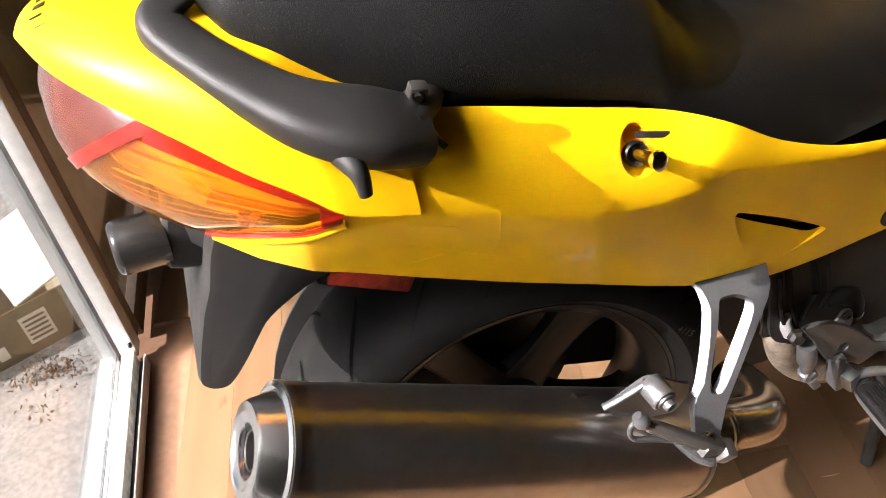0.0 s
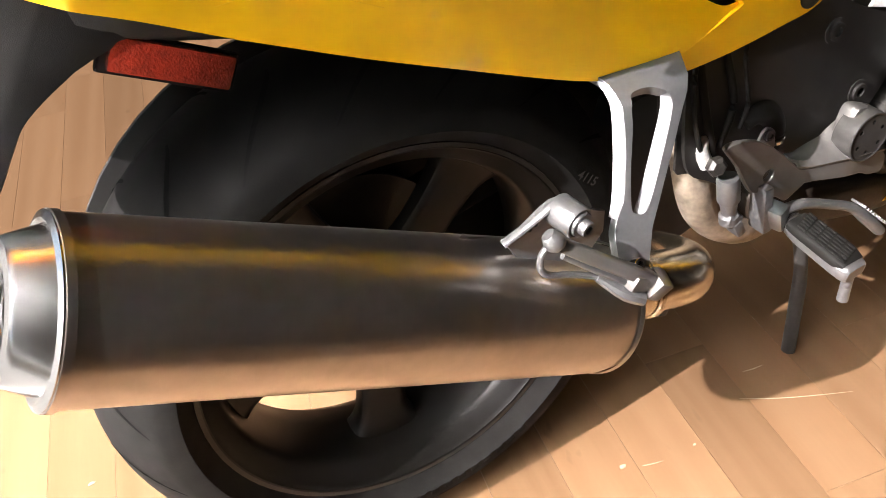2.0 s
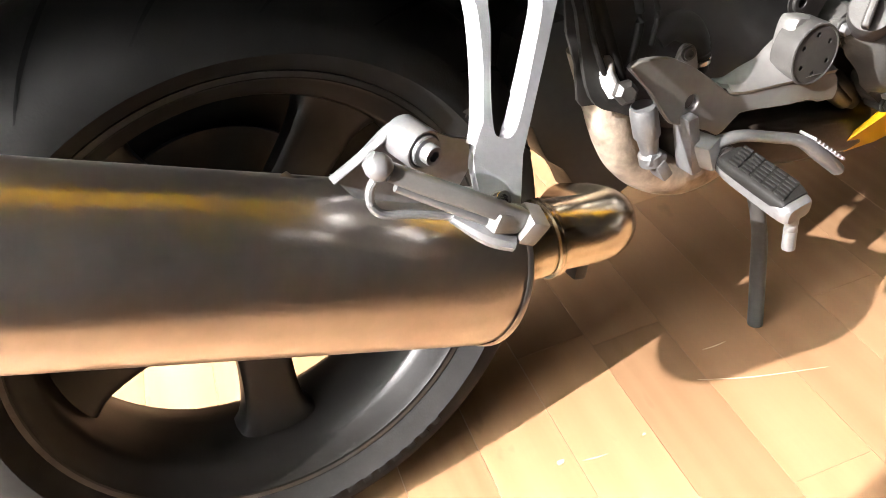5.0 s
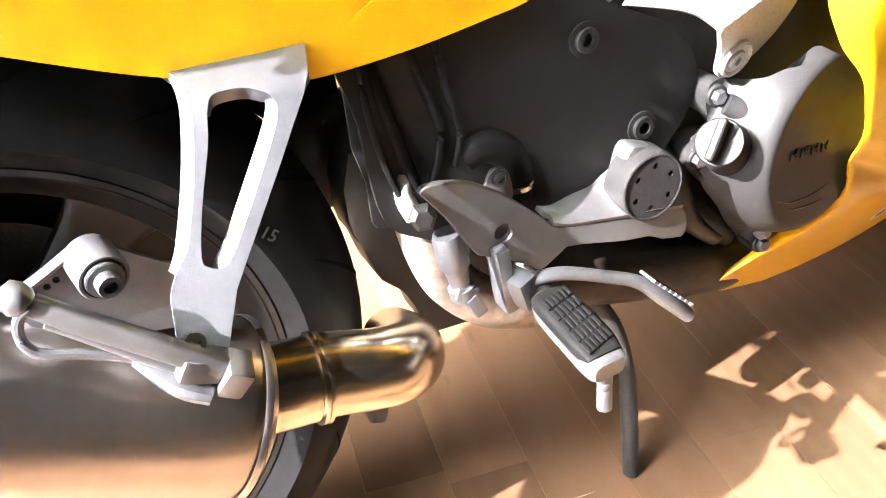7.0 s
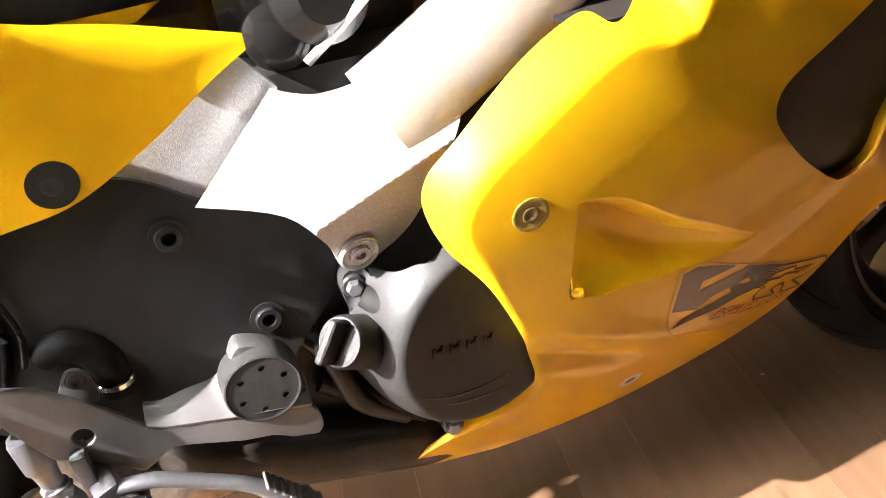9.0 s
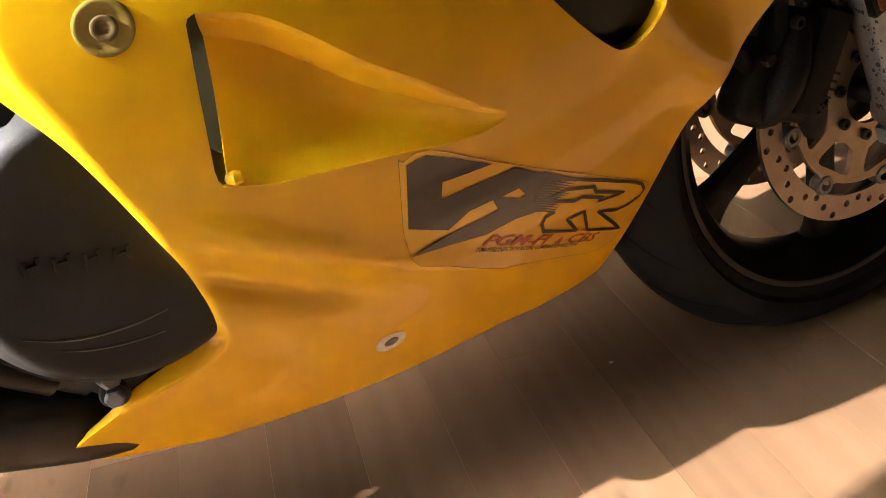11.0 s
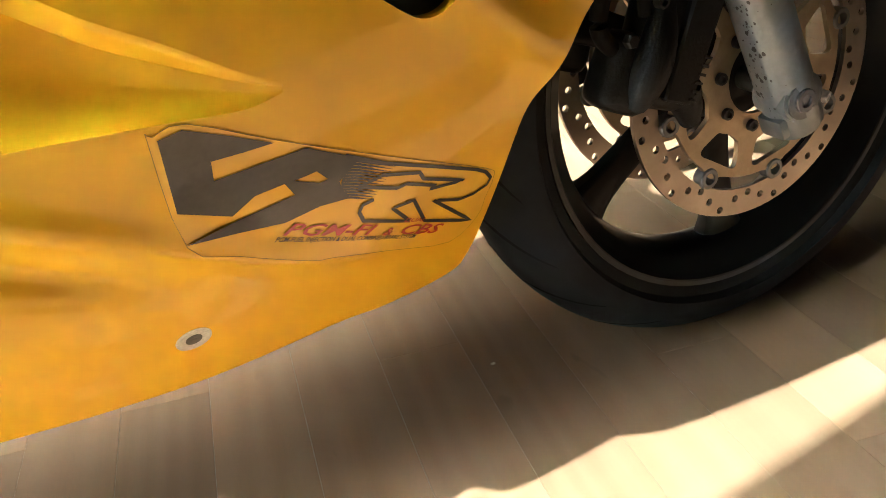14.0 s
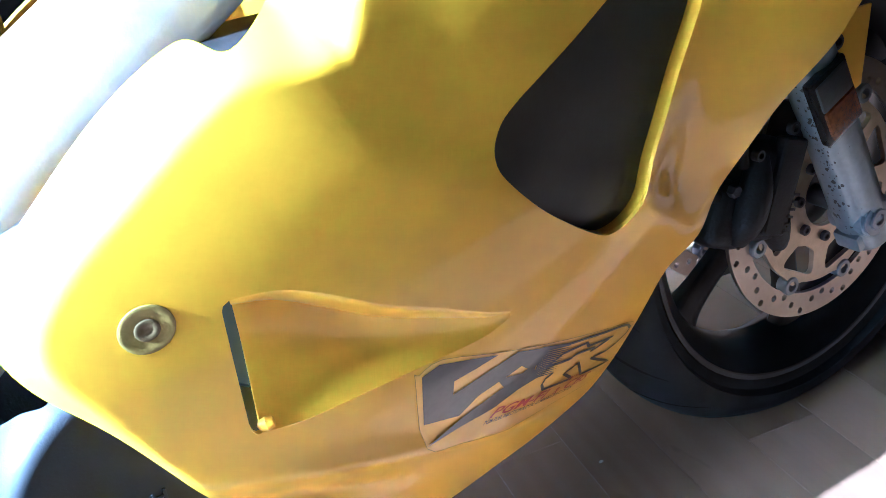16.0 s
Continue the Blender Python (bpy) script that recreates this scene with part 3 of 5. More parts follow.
part("inner_panel", block((0.23, 0.085, 0.004), (0.895, -0.190, 0.640), 0), BLACK_PLASTIC, bike, "black inner panel behind the fairing")
# the duct's walls and floor, which sinks towards the open slot at its rear end
rows = []
for x, up, crest, crease, low in DUCT:
    crease = crest + (crease - crest) * 0.5
    sink = 0.030 * max((0.946 - x) / 0.181, 0.012) ** 1.05
    across = [(up + (crest - up) * k / 8, (k / 8) ** 1.5) for k in range(9)] + [(crest + (crease - crest) * k / 8, 1.0) for k in range(1, 9)] + [(crease + (low - crease) * k / 8, 1 - (k / 8) ** 1.9) for k in range(1, 9)]
    zs = np.array([z for z, _ in across])
    ys = fairing_depth(np.full(len(zs), max(x, 0.7635)), zs) + np.array([sink * g for _, g in across])
    rows.append([(x + 0.0065 * g * max(1 - (x - 0.765) / 0.05, 0), float(y), float(z)) for y, z, (_, g) in zip(ys, zs, across)])
thick(part("vent_duct", sheet(rows), YELLOW, fairing, "yellow vent duct let into the flank", sharp=28), 0.0025)
part("slot_nub", lathe([(0.0, -0.006), (0.0030, -0.0045), (0.0045, 0.0), (0.0032, 0.0040), (0.0, 0.0052)], (0.7695, float(fairing_depth(np.array([0.7695]), np.array([0.4365]))[0]) + 0.003, 0.4365), (0.9, -0.3, 0.1), 20), YELLOW, fairing)
# a dark sheet whose colour stands in for the shade inside the slot
part("slot_shade", plate([(0.745, 0.42), (0.79, 0.42), (0.79, 0.54), (0.745, 0.54)], -0.186, -0.182, 0), INTAKE_BLACK, fairing, "dark sheet standing in for the shade behind the vent slot")


def flush_bolt(x, z, depth_of, parent, r=0.013, mat=BRUSHED):
    """A round recessed fairing fastener with its rubber ring."""
    y = float(depth_of(np.array([x]), np.array([z]))[0])
    e = 0.004
    way = Vector((float(depth_of(np.array([x + e]), np.array([z]))[0] - depth_of(np.array([x - e]), np.array([z]))[0]) / (2 * e), -1.0,
                  float(depth_of(np.array([x]), np.array([z + e]))[0] - depth_of(np.array([x]), np.array([z - e]))[0]) / (2 * e)))
    fast = part("fastener", lathe([(r * 1.08, -0.001), (r * 1.06, 0.0003), (r * 0.97, 0.0007), (r * 0.80, 0.0003), (r * 0.5, 0.0003), (0, 0.0003)], (x, y, z), way, 32), mat, parent, "grey dished fastener")
    part("socket_screw", lathe([(r * 0.50, 0.0002), (r * 0.47, 0.0006), (r * 0.43, 0.0007), (r * 0.24, 0.0007), (r * 0.20, 0.0004), (0, 0.0004)], (x, y, z), way, 24), {FASTENER: FASTENER_DARK, CAST: BRUSHED}.get(mat, CAP_PAINT), fast, "socket screw")
    return fast


flush_bolt(0.724, 0.530, fairing_depth, fairing, 0.0130, FASTENER)
flush_bolt(0.871, 0.243, fairing_depth, fairing, 0.0125, CAST)

# the graphic on the flank
over = lambda gap: (lambda x, z: fairing_depth(x, z) - gap)
FILM = smooth_line([(0.867, 0.413), (0.870, 0.416), (0.889, 0.419), (0.942, 0.392), (1.030, 0.349), (1.116, 0.306), (1.127, 0.292), (1.124, 0.272), (1.121, 0.250),
                    (1.095, 0.232), (1.03, 0.258), (0.978, 0.2795), (0.9597, 0.286), (0.908, 0.3154), (0.8765, 0.3365)], 3, True)
graphic = part("graphic", skin(FILM, over(0.0005), 0.007), DECAL_FILM, fairing, "printed model graphic in dark grey on yellow film")
MARK = [(0.8719, 0.4135), (0.8858, 0.4163), (0.912, 0.4048), (0.9375, 0.3922), (0.9185, 0.3916), (0.8987, 0.3915), (0.8988, 0.378), (0.928, 0.3803), (0.9577, 0.3822), (0.9827, 0.3688), (0.9963, 0.361),
        (0.981, 0.3475), (0.9836, 0.3396), (0.990, 0.330), (0.9668, 0.3319), (0.9415, 0.328), (0.909, 0.3333), (0.8765, 0.3384), (0.912, 0.3437), (0.9488, 0.3489), (0.9424, 0.36), (0.9226, 0.358), (0.907, 0.3476), (0.8747, 0.3621)]
GAP = [(0.9493, 0.36), (0.9646, 0.3618), (0.9724, 0.353), (0.9671, 0.3518)]
part("graphic_mark", skin(MARK, over(0.0011), 0.007, [GAP]), DECAL, graphic, "dark grey printed shape")
# the print thins out towards the last letter in fine tapering lines
for k in range(15):
    u = k / 14
    a = np.array((0.9955, 0.3612)) * (1 - u) + np.array((0.9905, 0.3302)) * u
    b = a + np.array((0.030 - 0.012 * u, -0.0155 + 0.006 * u))
    c, d = a - np.array((0.010, -0.0035)), np.array((0.0003, 0.0010))
    way = [c, a, (a + b) / 2, b]
    half = [0.0011, 0.0010, 0.0006, 0.0001]
    part("halftone_line", sheet([[(float(q[0]), float(fairing_depth(q[:1], q[1:])[0]) - 0.00118, float(q[1])) for q in (p + d / np.hypot(*d) * h * s for p, h in zip(way, half))] for s in (-1, 1)]), DECAL, graphic, smooth=False)


def ribbon(points, width, gap, parent, mat, closed=False):
    """A thin printed line on the flank."""
    p = np.array([q for q in points], float)
    p = np.vstack([p, p[:1]]) if closed else p
    dense = np.vstack([a + (b - a) * k / 5 for a, b in zip(p, p[1:]) for k in range(5)] + [p[-1:]]).reshape(-1, 2)
    t = np.gradient(dense, axis=0)
    n = np.stack([-t[:, 1], t[:, 0]], 1) / (np.hypot(*t.T)[:, None] + 1e-9)
    rows = []
    for s in (-0.5, 0.5):
        q = dense + n * width * s
        y = fairing_depth(q[:, 0], q[:, 1]) - gap
        rows.append([(a, b, c) for a, b, c in zip(q[:, 0], y, q[:, 1])])
    return part("printed_line", sheet(rows), mat, parent, smooth=False)


ribbon([(0.9958, 0.337), (1.0156, 0.3398), (1.0473, 0.3296), (1.0517, 0.3221), (1.0929, 0.3039), (1.0591, 0.3092), (1.0646, 0.3106), (1.0367, 0.3236), (1.0286, 0.3229)], 0.0030, 0.0012, graphic, DECAL, True)
ribbon([(1.0091, 0.3203), (1.0001, 0.319), (0.9977, 0.3132), (1.0019, 0.3031), (1.0449, 0.283), (1.0266, 0.3044), (1.0455, 0.3041), (1.0598, 0.2762), (1.1141, 0.2495), (1.0651, 0.2952), (1.0923, 0.2837), (1.107, 0.2828), (1.121, 0.2867), (1.1234, 0.2934), (1.1156, 0.3026), (1.1034, 0.3101), (1.0623, 0.3292), (1.0173, 0.3492), (0.985, 0.367)], 0.0030, 0.0012, graphic, DECAL)
ribbon([tuple(p[:2]) for p in FILM], 0.0004, 0.0007, graphic, FASTENER, True)
lettering("PGM-FI", 0.0138, (0.9376, 0.3190), graphic, DECAL_RED, over(0.0013), -25, 0.35, 1.82)
lettering("&", 0.0105, (1.0195, 0.2800), graphic, DECAL_RED, over(0.0013), -24.5, 0.35, 1.25)
lettering("CBS", 0.0138, (1.0335, 0.2740), graphic, DECAL_RED, over(0.0013), -25, 0.35, 1.9)
lettering("DUAL", 0.0055, (1.0385, 0.2850), graphic, DECAL_RED, over(0.0013), -24, 0.3, 1.6)
lettering("PGM-FUEL INJECTION & DUAL COMBINED BRAKE SYSTEM", 0.0052, (0.9325, 0.3158), graphic, DECAL, over(0.0013), -24.7, 0.3, 0.98)


# the tail unit: stations of x, upper edge (y, z), widest line (y, z), lower edge (y, z)
TAIL = np.array([
    (-0.268, -0.150, 0.832, -0.151, 0.829, -0.150, 0.824), (-0.235, -0.172, 0.835, -0.174, 0.822, -0.168, 0.803), (-0.195, -0.197, 0.840, -0.197, 0.826, -0.178, 0.780), (-0.160, -0.211, 0.851, -0.209, 0.836, -0.176, 0.762),
    (-0.1003, -0.2135, 0.835, -0.213, 0.832, -0.172, 0.728), (-0.0999, -0.155, 0.902, -0.213, 0.832, -0.172, 0.728),
    (-0.02, -0.158, 0.880, -0.213, 0.802, -0.170, 0.687), (0.06, -0.160, 0.854, -0.211, 0.768, -0.168, 0.649), (0.15, -0.158, 0.822, -0.207, 0.752, -0.168, 0.608),
    (0.20, -0.186, 0.808, -0.203, 0.762, -0.168, 0.589), (0.26, -0.189, 0.769, -0.199, 0.744, -0.168, 0.570), (0.33, -0.187, 0.738, -0.193, 0.724, -0.170, 0.570),
    (0.40, -0.180, 0.719, -0.185, 0.705, -0.170, 0.577), (0.445, -0.162, 0.700, -0.174, 0.672, -0.170, 0.585), (0.50, -0.1515, 0.686, -0.162, 0.642, -0.162, 0.610),
    (0.545, -0.1470, 0.672, -0.152, 0.652, -0.154, 0.637), (0.575, -0.1463, 0.663, -0.147, 0.658, -0.148, 0.652)])


TAIL_LINES = np.vstack([TAIL[:6], np.array(smooth_line([tuple(r) for r in TAIL[6:]], 6))])


def tail_depth_at(x, z):
    """The tail flank's depth at x and z, between its upper and lower edges."""
    row = [np.interp(x, TAIL_LINES[:, 0], TAIL_LINES[:, k]) for k in range(7)]
    up = (z - row[4]) / np.maximum(row[2] - row[4], 0.004)
    down = (row[4] - z) / np.maximum(row[4] - row[6], 0.004)
    under = 1.2 - 0.2 * ramp(x, 0.05, 0.15)
    return np.where(z > row[4], row[3] + (row[1] - row[3]) * np.clip(up, 0, 1.0) ** (2 + ramp(x, 0.13, 0.20) * ramp(-x, -0.47, -0.42)), row[3] + (row[5] - row[3]) * np.clip(down, 0, 1.0) ** under)


SCOOP = smooth_line([(0.219, 0.694), (0.229, 0.692), (0.285, 0.660), (0.335, 0.626), (0.340, 0.619), (0.330, 0.614), (0.300, 0.600), (0.268, 0.586), (0.258, 0.588), (0.240, 0.630), (0.220, 0.680)], 3, True)
SCOOP_REST = [(p[0], p[1]) for p in (list(SCOOP[12:]) + list(SCOOP[:2]))][::-1]
EDGE = [(r[0], r[2]) for r in TAIL[:6]] + [(q[0], q[2]) for q in smooth_line([tuple(r) for r in TAIL[6:]], 6)] + [(q[0], q[6]) for q in reversed(smooth_line([tuple(r) for r in TAIL], 6))]
LOCK = circle_ring(0.111, 0.806, 0.0195, 32)
tail = thick(part("tail_fairing", skin(EDGE, tail_depth_at, 0.0035, [SCOOP, LOCK]), YELLOW, bike, "glossy yellow tail fairing with fine scratches", sharp=70), 0.003)
mirrored(tail, "tail_fairing", bike)

# the tail's top above the lamp: x, centre height, border (y, z)
TOP = [(-0.371, 0.981, -0.003, 0.979), (-0.364, 0.990, -0.022, 0.977), (-0.354, 0.996, -0.046, 0.972), (-0.338, 1.000, -0.075, 0.965), (-0.315, 1.003, -0.105, 0.955), (-0.285, 1.004, -0.137, 0.942),
       (-0.251, 1.002, -0.165, 0.921), (-0.216, 0.996, -0.189, 0.897), (-0.177, 0.988, -0.206, 0.868), (-0.155, 0.984, -0.212, 0.852), (-0.0985, 0.97, -0.2135, 0.833)]
rows = []
for q in smooth_line(TOP, 6):
    x, zc, yb, zb = q
    blend = float(ramp(x, -0.21, -0.10))
    half = []
    for u in np.linspace(0, 1, 22):
        a = math.pi / 2 * (1 - u)
        round_one = Vector((x, yb * math.sin(a), zb + (zc - zb) * math.cos(a) ** 0.75))
        k, g = min(u / 0.6, 1.0), max((u - 0.6) / 0.4, 0.0)
        flank = Vector((x, (yb + 0.0585 * k * k) * (1 - g), zb + 0.068 * k + (zc - zb - 0.068) * g))
        half.append(tuple(round_one.lerp(flank, blend)))
    half[-1] = (x, 0.0, half[-1][2])
    rows.append(half + [(x, -y, z) for x, y, z in half[-2::-1]])
cowl = part("tail_cowl", sheet(rows), YELLOW, bike, "glossy yellow tail cowl", sharp=70)
thick(cowl, 0.003, -1.0)
for x, y, z, roll in ((-0.3415, 0.006, 1.0030, 0), (-0.3435, -0.0085, 1.0022, -4), (-0.3460, -0.0225, 0.9995, -8), (-0.3425, -0.0365, 0.9962, -14), (-0.3370, -0.0500, 0.9925, -20)):
    part("printed_bar", block((0.011, 0.009, 0.0012), (x, y, z), 0.0003, (roll, -15, roll)), DECAL, cowl)


# lamp: a wrap-round lens between an upper and a lower border
LAMP_UP = [(-0.160, -0.211, 0.853), (-0.195, -0.199, 0.880), (-0.235, -0.176, 0.908), (-0.275, -0.145, 0.934), (-0.310, -0.109, 0.951), (-0.336, -0.068, 0.963), (-0.346, 0, 0.970)]
LAMP_LOW = [(-0.163, -0.210, 0.848), (-0.190, -0.198, 0.840), (-0.225, -0.176, 0.834), (-0.262, -0.150, 0.830), (-0.298, -0.112, 0.834), (-0.322, -0.066, 0.842), (-0.332, 0, 0.846)]


def lamp_skin(s0, s1, v0, v1, sink=0.0, n=20, lean0=0.0, lean1=0.0):
    """A piece of the lens, from s0 to s1 round the tail and v0 to v1 down it; lean slants its ends."""
    up, low = smooth_line(LAMP_UP, 10), smooth_line(LAMP_LOW, 10)
    rows = []
    for k in range(n + 1):
        row = []
        for v in np.linspace(v0, v1, 13):
            s = min(s0 + lean0 * v + (s1 + lean1 * v - s0 - lean0 * v) * k / n, 1.0)
            i = s * (len(up) - 1)
            a, b = min(int(i), len(up) - 2), i - min(int(i), len(up) - 2)
            u, l = up[a] * (1 - b) + up[a + 1] * b, low[a] * (1 - b) + low[a + 1] * b
            out = np.array([-0.35 - 0.65 * s, -1 + s, 0.0])
            out /= np.linalg.norm(out)
            swell = 0.013 * math.sin(math.pi * v) ** 0.8 * min(1, s * 5 + 0.15) * (1 + 1.7 * s)
            row.append(tuple(u * (1 - v) + l * v + out * (swell - sink)))
        rows.append(row)
    return sheet(rows)


DARK_AMBER = material("dark_amber", (0.30, 0.11, 0.015), 0.22, 0.3, 0, 0.1, 60)
BOWL = material("lamp_bowl", (0.92, 0.62, 0.22), 0.22, 0.6, 0, 0.1, 60)


def tail_lamp(side):
    def piece(name, bm, mat, parent, label="", deep=0.0, sharp=35):
        if side < 0:
            bmesh.ops.scale(bm, vec=(1, -1, 1), verts=bm.verts)
            bmesh.ops.reverse_faces(bm, faces=bm.faces[:])
        ob = part(name, bm, mat, parent, label, sharp=sharp)
        return thick(ob, deep) if deep else ob

    lens = piece("tail_lamp", lamp_skin(0.085, 0.50, 0.10, 1.0, n=40, lean1=0.5), AMBER_LENS, bike, "red and amber wrap-round tail lamp lens", 0.002)
    lens.visible_shadow = False
    for k in range(9):
        v = 0.16 + 0.085 * k
        piece("lens_rib", lamp_skin(0.10 + 0.01 * k, 0.50 - 0.012 * k, v, v + (0.010 if k % 3 else 0.026), 0.006, 30, 0.0, 0.45), BOWL, lens, "fine bright prism line")
    # a dark amber piece that puts the lamp's inner shade into colour
    piece("shade_wedge", lamp_skin(0.10, 0.30, 0.42, 0.66, 0.016, 16, 0.0, 0.25), DARK_AMBER, lens, "dark amber wedge painted as shade inside the lens")
    piece("red_border", lamp_skin(0.0, 0.53, 0.0, 0.10), RED_LENS, lens, "red lens border", 0.004)
    piece("red_border", lamp_skin(0.0, 0.085, 0.10, 0.90, n=6), RED_LENS, lens, "red lens border", 0.004)
    piece("red_border", lamp_skin(0.0, 0.50, 0.93, 1.0, -0.002), RED_LENS, lens, "red lens border", 0.003)
    piece("red_border", lamp_skin(0.50, 0.555, 0.0, 0.80, -0.001, 5, 0.5, 0.5), RED_LENS, lens, "red lens border", 0.004)
    piece("brake_lens", lamp_skin(0.555, 1.0, 0.0, 0.88, 0.0, 24, 0.5), CLEAR_LENS, lens, "dull red lens", 0.003)
    bowl = lamp_skin(0.05, 1.0, 0.05, 0.95, 0.024, 60)
    for i, v in enumerate(bowl.verts):
        v.co.z += 0.003 * ((i % 13) % 2)
        v.co.y += 0.003 * ((i % 13) % 2)
    piece("reflector_bowl", bowl, BOWL, lens, "ribbed amber reflector bowl", sharp=8)
    piece("bulb", lathe([(0.0, 0.012), (0.006, 0.01), (0.009, 0.002), (0.008, -0.012), (0.004, -0.02)], (-0.232, -0.170, 0.850), (-0.5, -0.8, 0.1), 16), AMBER_LENS, lens)


tail_lamp(1)
tail_lamp(-1)
# the yellow rim under the lamp
part("lamp_rim", tube([(p[0] + 0.004, p[1] - 0.002, p[2] - 0.005) for p in LAMP_LOW[:4]], [0.0035, 0.006, 0.007, 0.004], 12), YELLOW, tail)

# seat: x, edge (y, z), crown height
SEAT = [(-0.222, -0.07, 1.005, 1.012), (-0.205, -0.112, 0.985, 1.030), (-0.17, -0.130, 0.942, 1.036), (-0.12, -0.140, 0.908, 1.028), (-0.02, -0.152, 0.884, 1.000), (0.08, -0.154, 0.853, 0.968),
        (0.145, -0.154, 0.826, 0.945), (0.178, -0.154, 0.775, 0.905), (0.215, -0.157, 0.736, 0.862), (0.30, -0.154, 0.712, 0.838), (0.42, -0.132, 0.700, 0.825), (0.54, -0.10, 0.695, 0.83), (0.66, -0.08, 0.70, 0.845)]
rows = []
for x, ye, ze, zc in smooth_line(SEAT, 7):
    half = [(x, ye * (math.sin(a) ** 0.55), ze + (zc - ze) * math.cos(a) ** 0.7) for a in np.linspace(math.pi / 2, 0, 18)]
    rows.append([(x, ye * 0.9, ze - 0.012)] + half + [(x, -y, z) for x, y, z in half[-2::-1]] + [(x, -ye * 0.9, ze - 0.012)])
seat = part("seat", close_ends(sheet(rows)), VINYL, bike, "black grained vinyl dual seat", sharp=70)

rail = part("grab_rail", tube([(-0.222, -0.078, 1.006), (-0.243, -0.088, 1.003), (-0.248, -0.103, 0.993), (-0.224, -0.135, 0.972), (-0.191, -0.168, 0.950), (-0.159, -0.194, 0.934), (-0.121, -0.205, 0.918), (-0.083, -0.198, 0.899)],
                              [0.009, 0.015, 0.020, 0.022, 0.025, 0.030, 0.033, 0.029], 24, 7, 0.6, (0.35, -0.45, 0.9), power=3.2), BLACK_PLASTIC, bike, "black textured plastic grab rail")
part("rail_foot", tube([(-0.098, -0.196, 0.910), (-0.080, -0.178, 0.908), (-0.066, -0.15, 0.900)], [0.024, 0.021, 0.018], 16, 5, 0.6), BLACK_PLASTIC, rail)
part("luggage_hook", tube([(-0.148, -0.218, 0.912), (-0.142, -0.236, 0.902), (-0.141, -0.239, 0.884)], [0.012, 0.008, 0.0055], 14, 5), BLACK_PLASTIC, rail)
latch = part("seat_latch", block((0.016, 0.012, 0.03), (-0.080, -0.187, 0.922), 0.004, (20, 15, 0)), DARK, bike, "dark metal seat latch")
bolt((-0.080, -0.194, 0.926), latch, 0.005, 0.005, CHROME, (0, -0.8, 0.6))
part("stay_rod", tube([(-0.078, -0.195, 0.91), (-0.074, -0.206, 0.895), (-0.068, -0.212, 0.886)], 0.003, 10), DARK, rail)
dish = []
for shrink, sink in ((1.0, 0.0), (0.97, 0.004), (0.88, 0.010), (0.70, 0.014), (0.4, 0.0155), (0.02, 0.016)):
    dish.append([(0.111 + (a - 0.111) * shrink, float(tail_depth_at(np.array([a]), np.array([b]))[0]) + sink, 0.806 + (b - 0.806) * shrink - 0.25 * sink) for a, b in LOCK])
part("lock_recess", sheet(dish, True), YELLOW, tail, "round dished recess")
knob = part("helmet_lock", lathe([(0.0120, -0.004), (0.0120, 0.0030), (0.0105, 0.0045), (0.008, 0.002), (0, 0.002)], (0.1095, -0.186, 0.803), (0, -0.93, 0.36), 32), GLOSS_BLACK, bike, "black ringed helmet lock with steel knob")
part("lock_pin", lathe([(0.007, -0.003), (0.006, 0.010), (0.0075, 0.020), (0.0092, 0.024), (0.0092, 0.030), (0.006, 0.033), (0, 0.034)], (0.110, -0.190, 0.805), (0.22, -0.93, 0.22), 24), CHROME, knob, "polished steel pin")
part("slot_outline", block((0.036, 0.0012, 0.006), (0.131, -0.178, 0.812), 0.0003, (-35, 18, 0)), DECAL, tail)
flush_bolt(0.434, 0.601, tail_depth_at, tail, 0.0155, BLACK_PLASTIC)
BROW = smooth_line([(0.229, 0.692), (0.285, 0.660), (0.335, 0.626)], 4)
SILL = smooth_line([(0.337, 0.621), (0.318, 0.624), (0.286, 0.644), (0.245, 0.670), (0.222, 0.686)], 4)
hollow = lambda x, z: tail_depth_at(x, z) + 0.007 * np.clip(((x - 0.239) * 0.62 + (z - 0.640) * 1.0) / 0.055, 0.02, 1)
part("scoop_floor", skin([tuple(p) for p in SILL] + SCOOP_REST, hollow, 0.005), YELLOW, tail)
# mouth and sill are coloured near-black for the shade inside the scoop
part("scoop_mouth", skin([tuple(p) for p in BROW] + [tuple(p) for p in SILL], lambda x, z: tail_depth_at(x, z) + 0.024, 0.006), RECESS_SHADE, tail, "near-black sheet standing in for shade under the scoop's edge")
part("mouth_sill", sheet([[(a, float(hollow(np.array([a]), np.array([c]))[0]) + 0.012 * k / 3, c + 0.001 * k) for a, c in SILL] for k in range(4)]), RECESS_SHADE, tail)
lip(SCOOP, tail_depth_at, 0.024, YELLOW, "scoop_lip", tail)

# hairline scratches in the tail's lacquer
for line in ([(-0.114, 0.793), (-0.081, 0.772), (-0.047, 0.751), (-0.004, 0.727)], [(-0.031, 0.809), (-0.031, 0.790), (-0.032, 0.768), (-0.037, 0.747)],
             [(-0.110, 0.829), (-0.110, 0.820), (-0.092, 0.813), (-0.070, 0.803), (-0.066, 0.791)], [(-0.115, 0.760), (-0.099, 0.762), (-0.083, 0.766)], [(-0.127, 0.826), (-0.126, 0.824)]):
    way = smooth_line(line, 6)
    part("scratch", tube([(p[0], float(tail_depth_at(p[0], p[1])) - 0.0001, p[1]) for p in way], 0.0002, 6, 1), DECAL_FILM, tail)

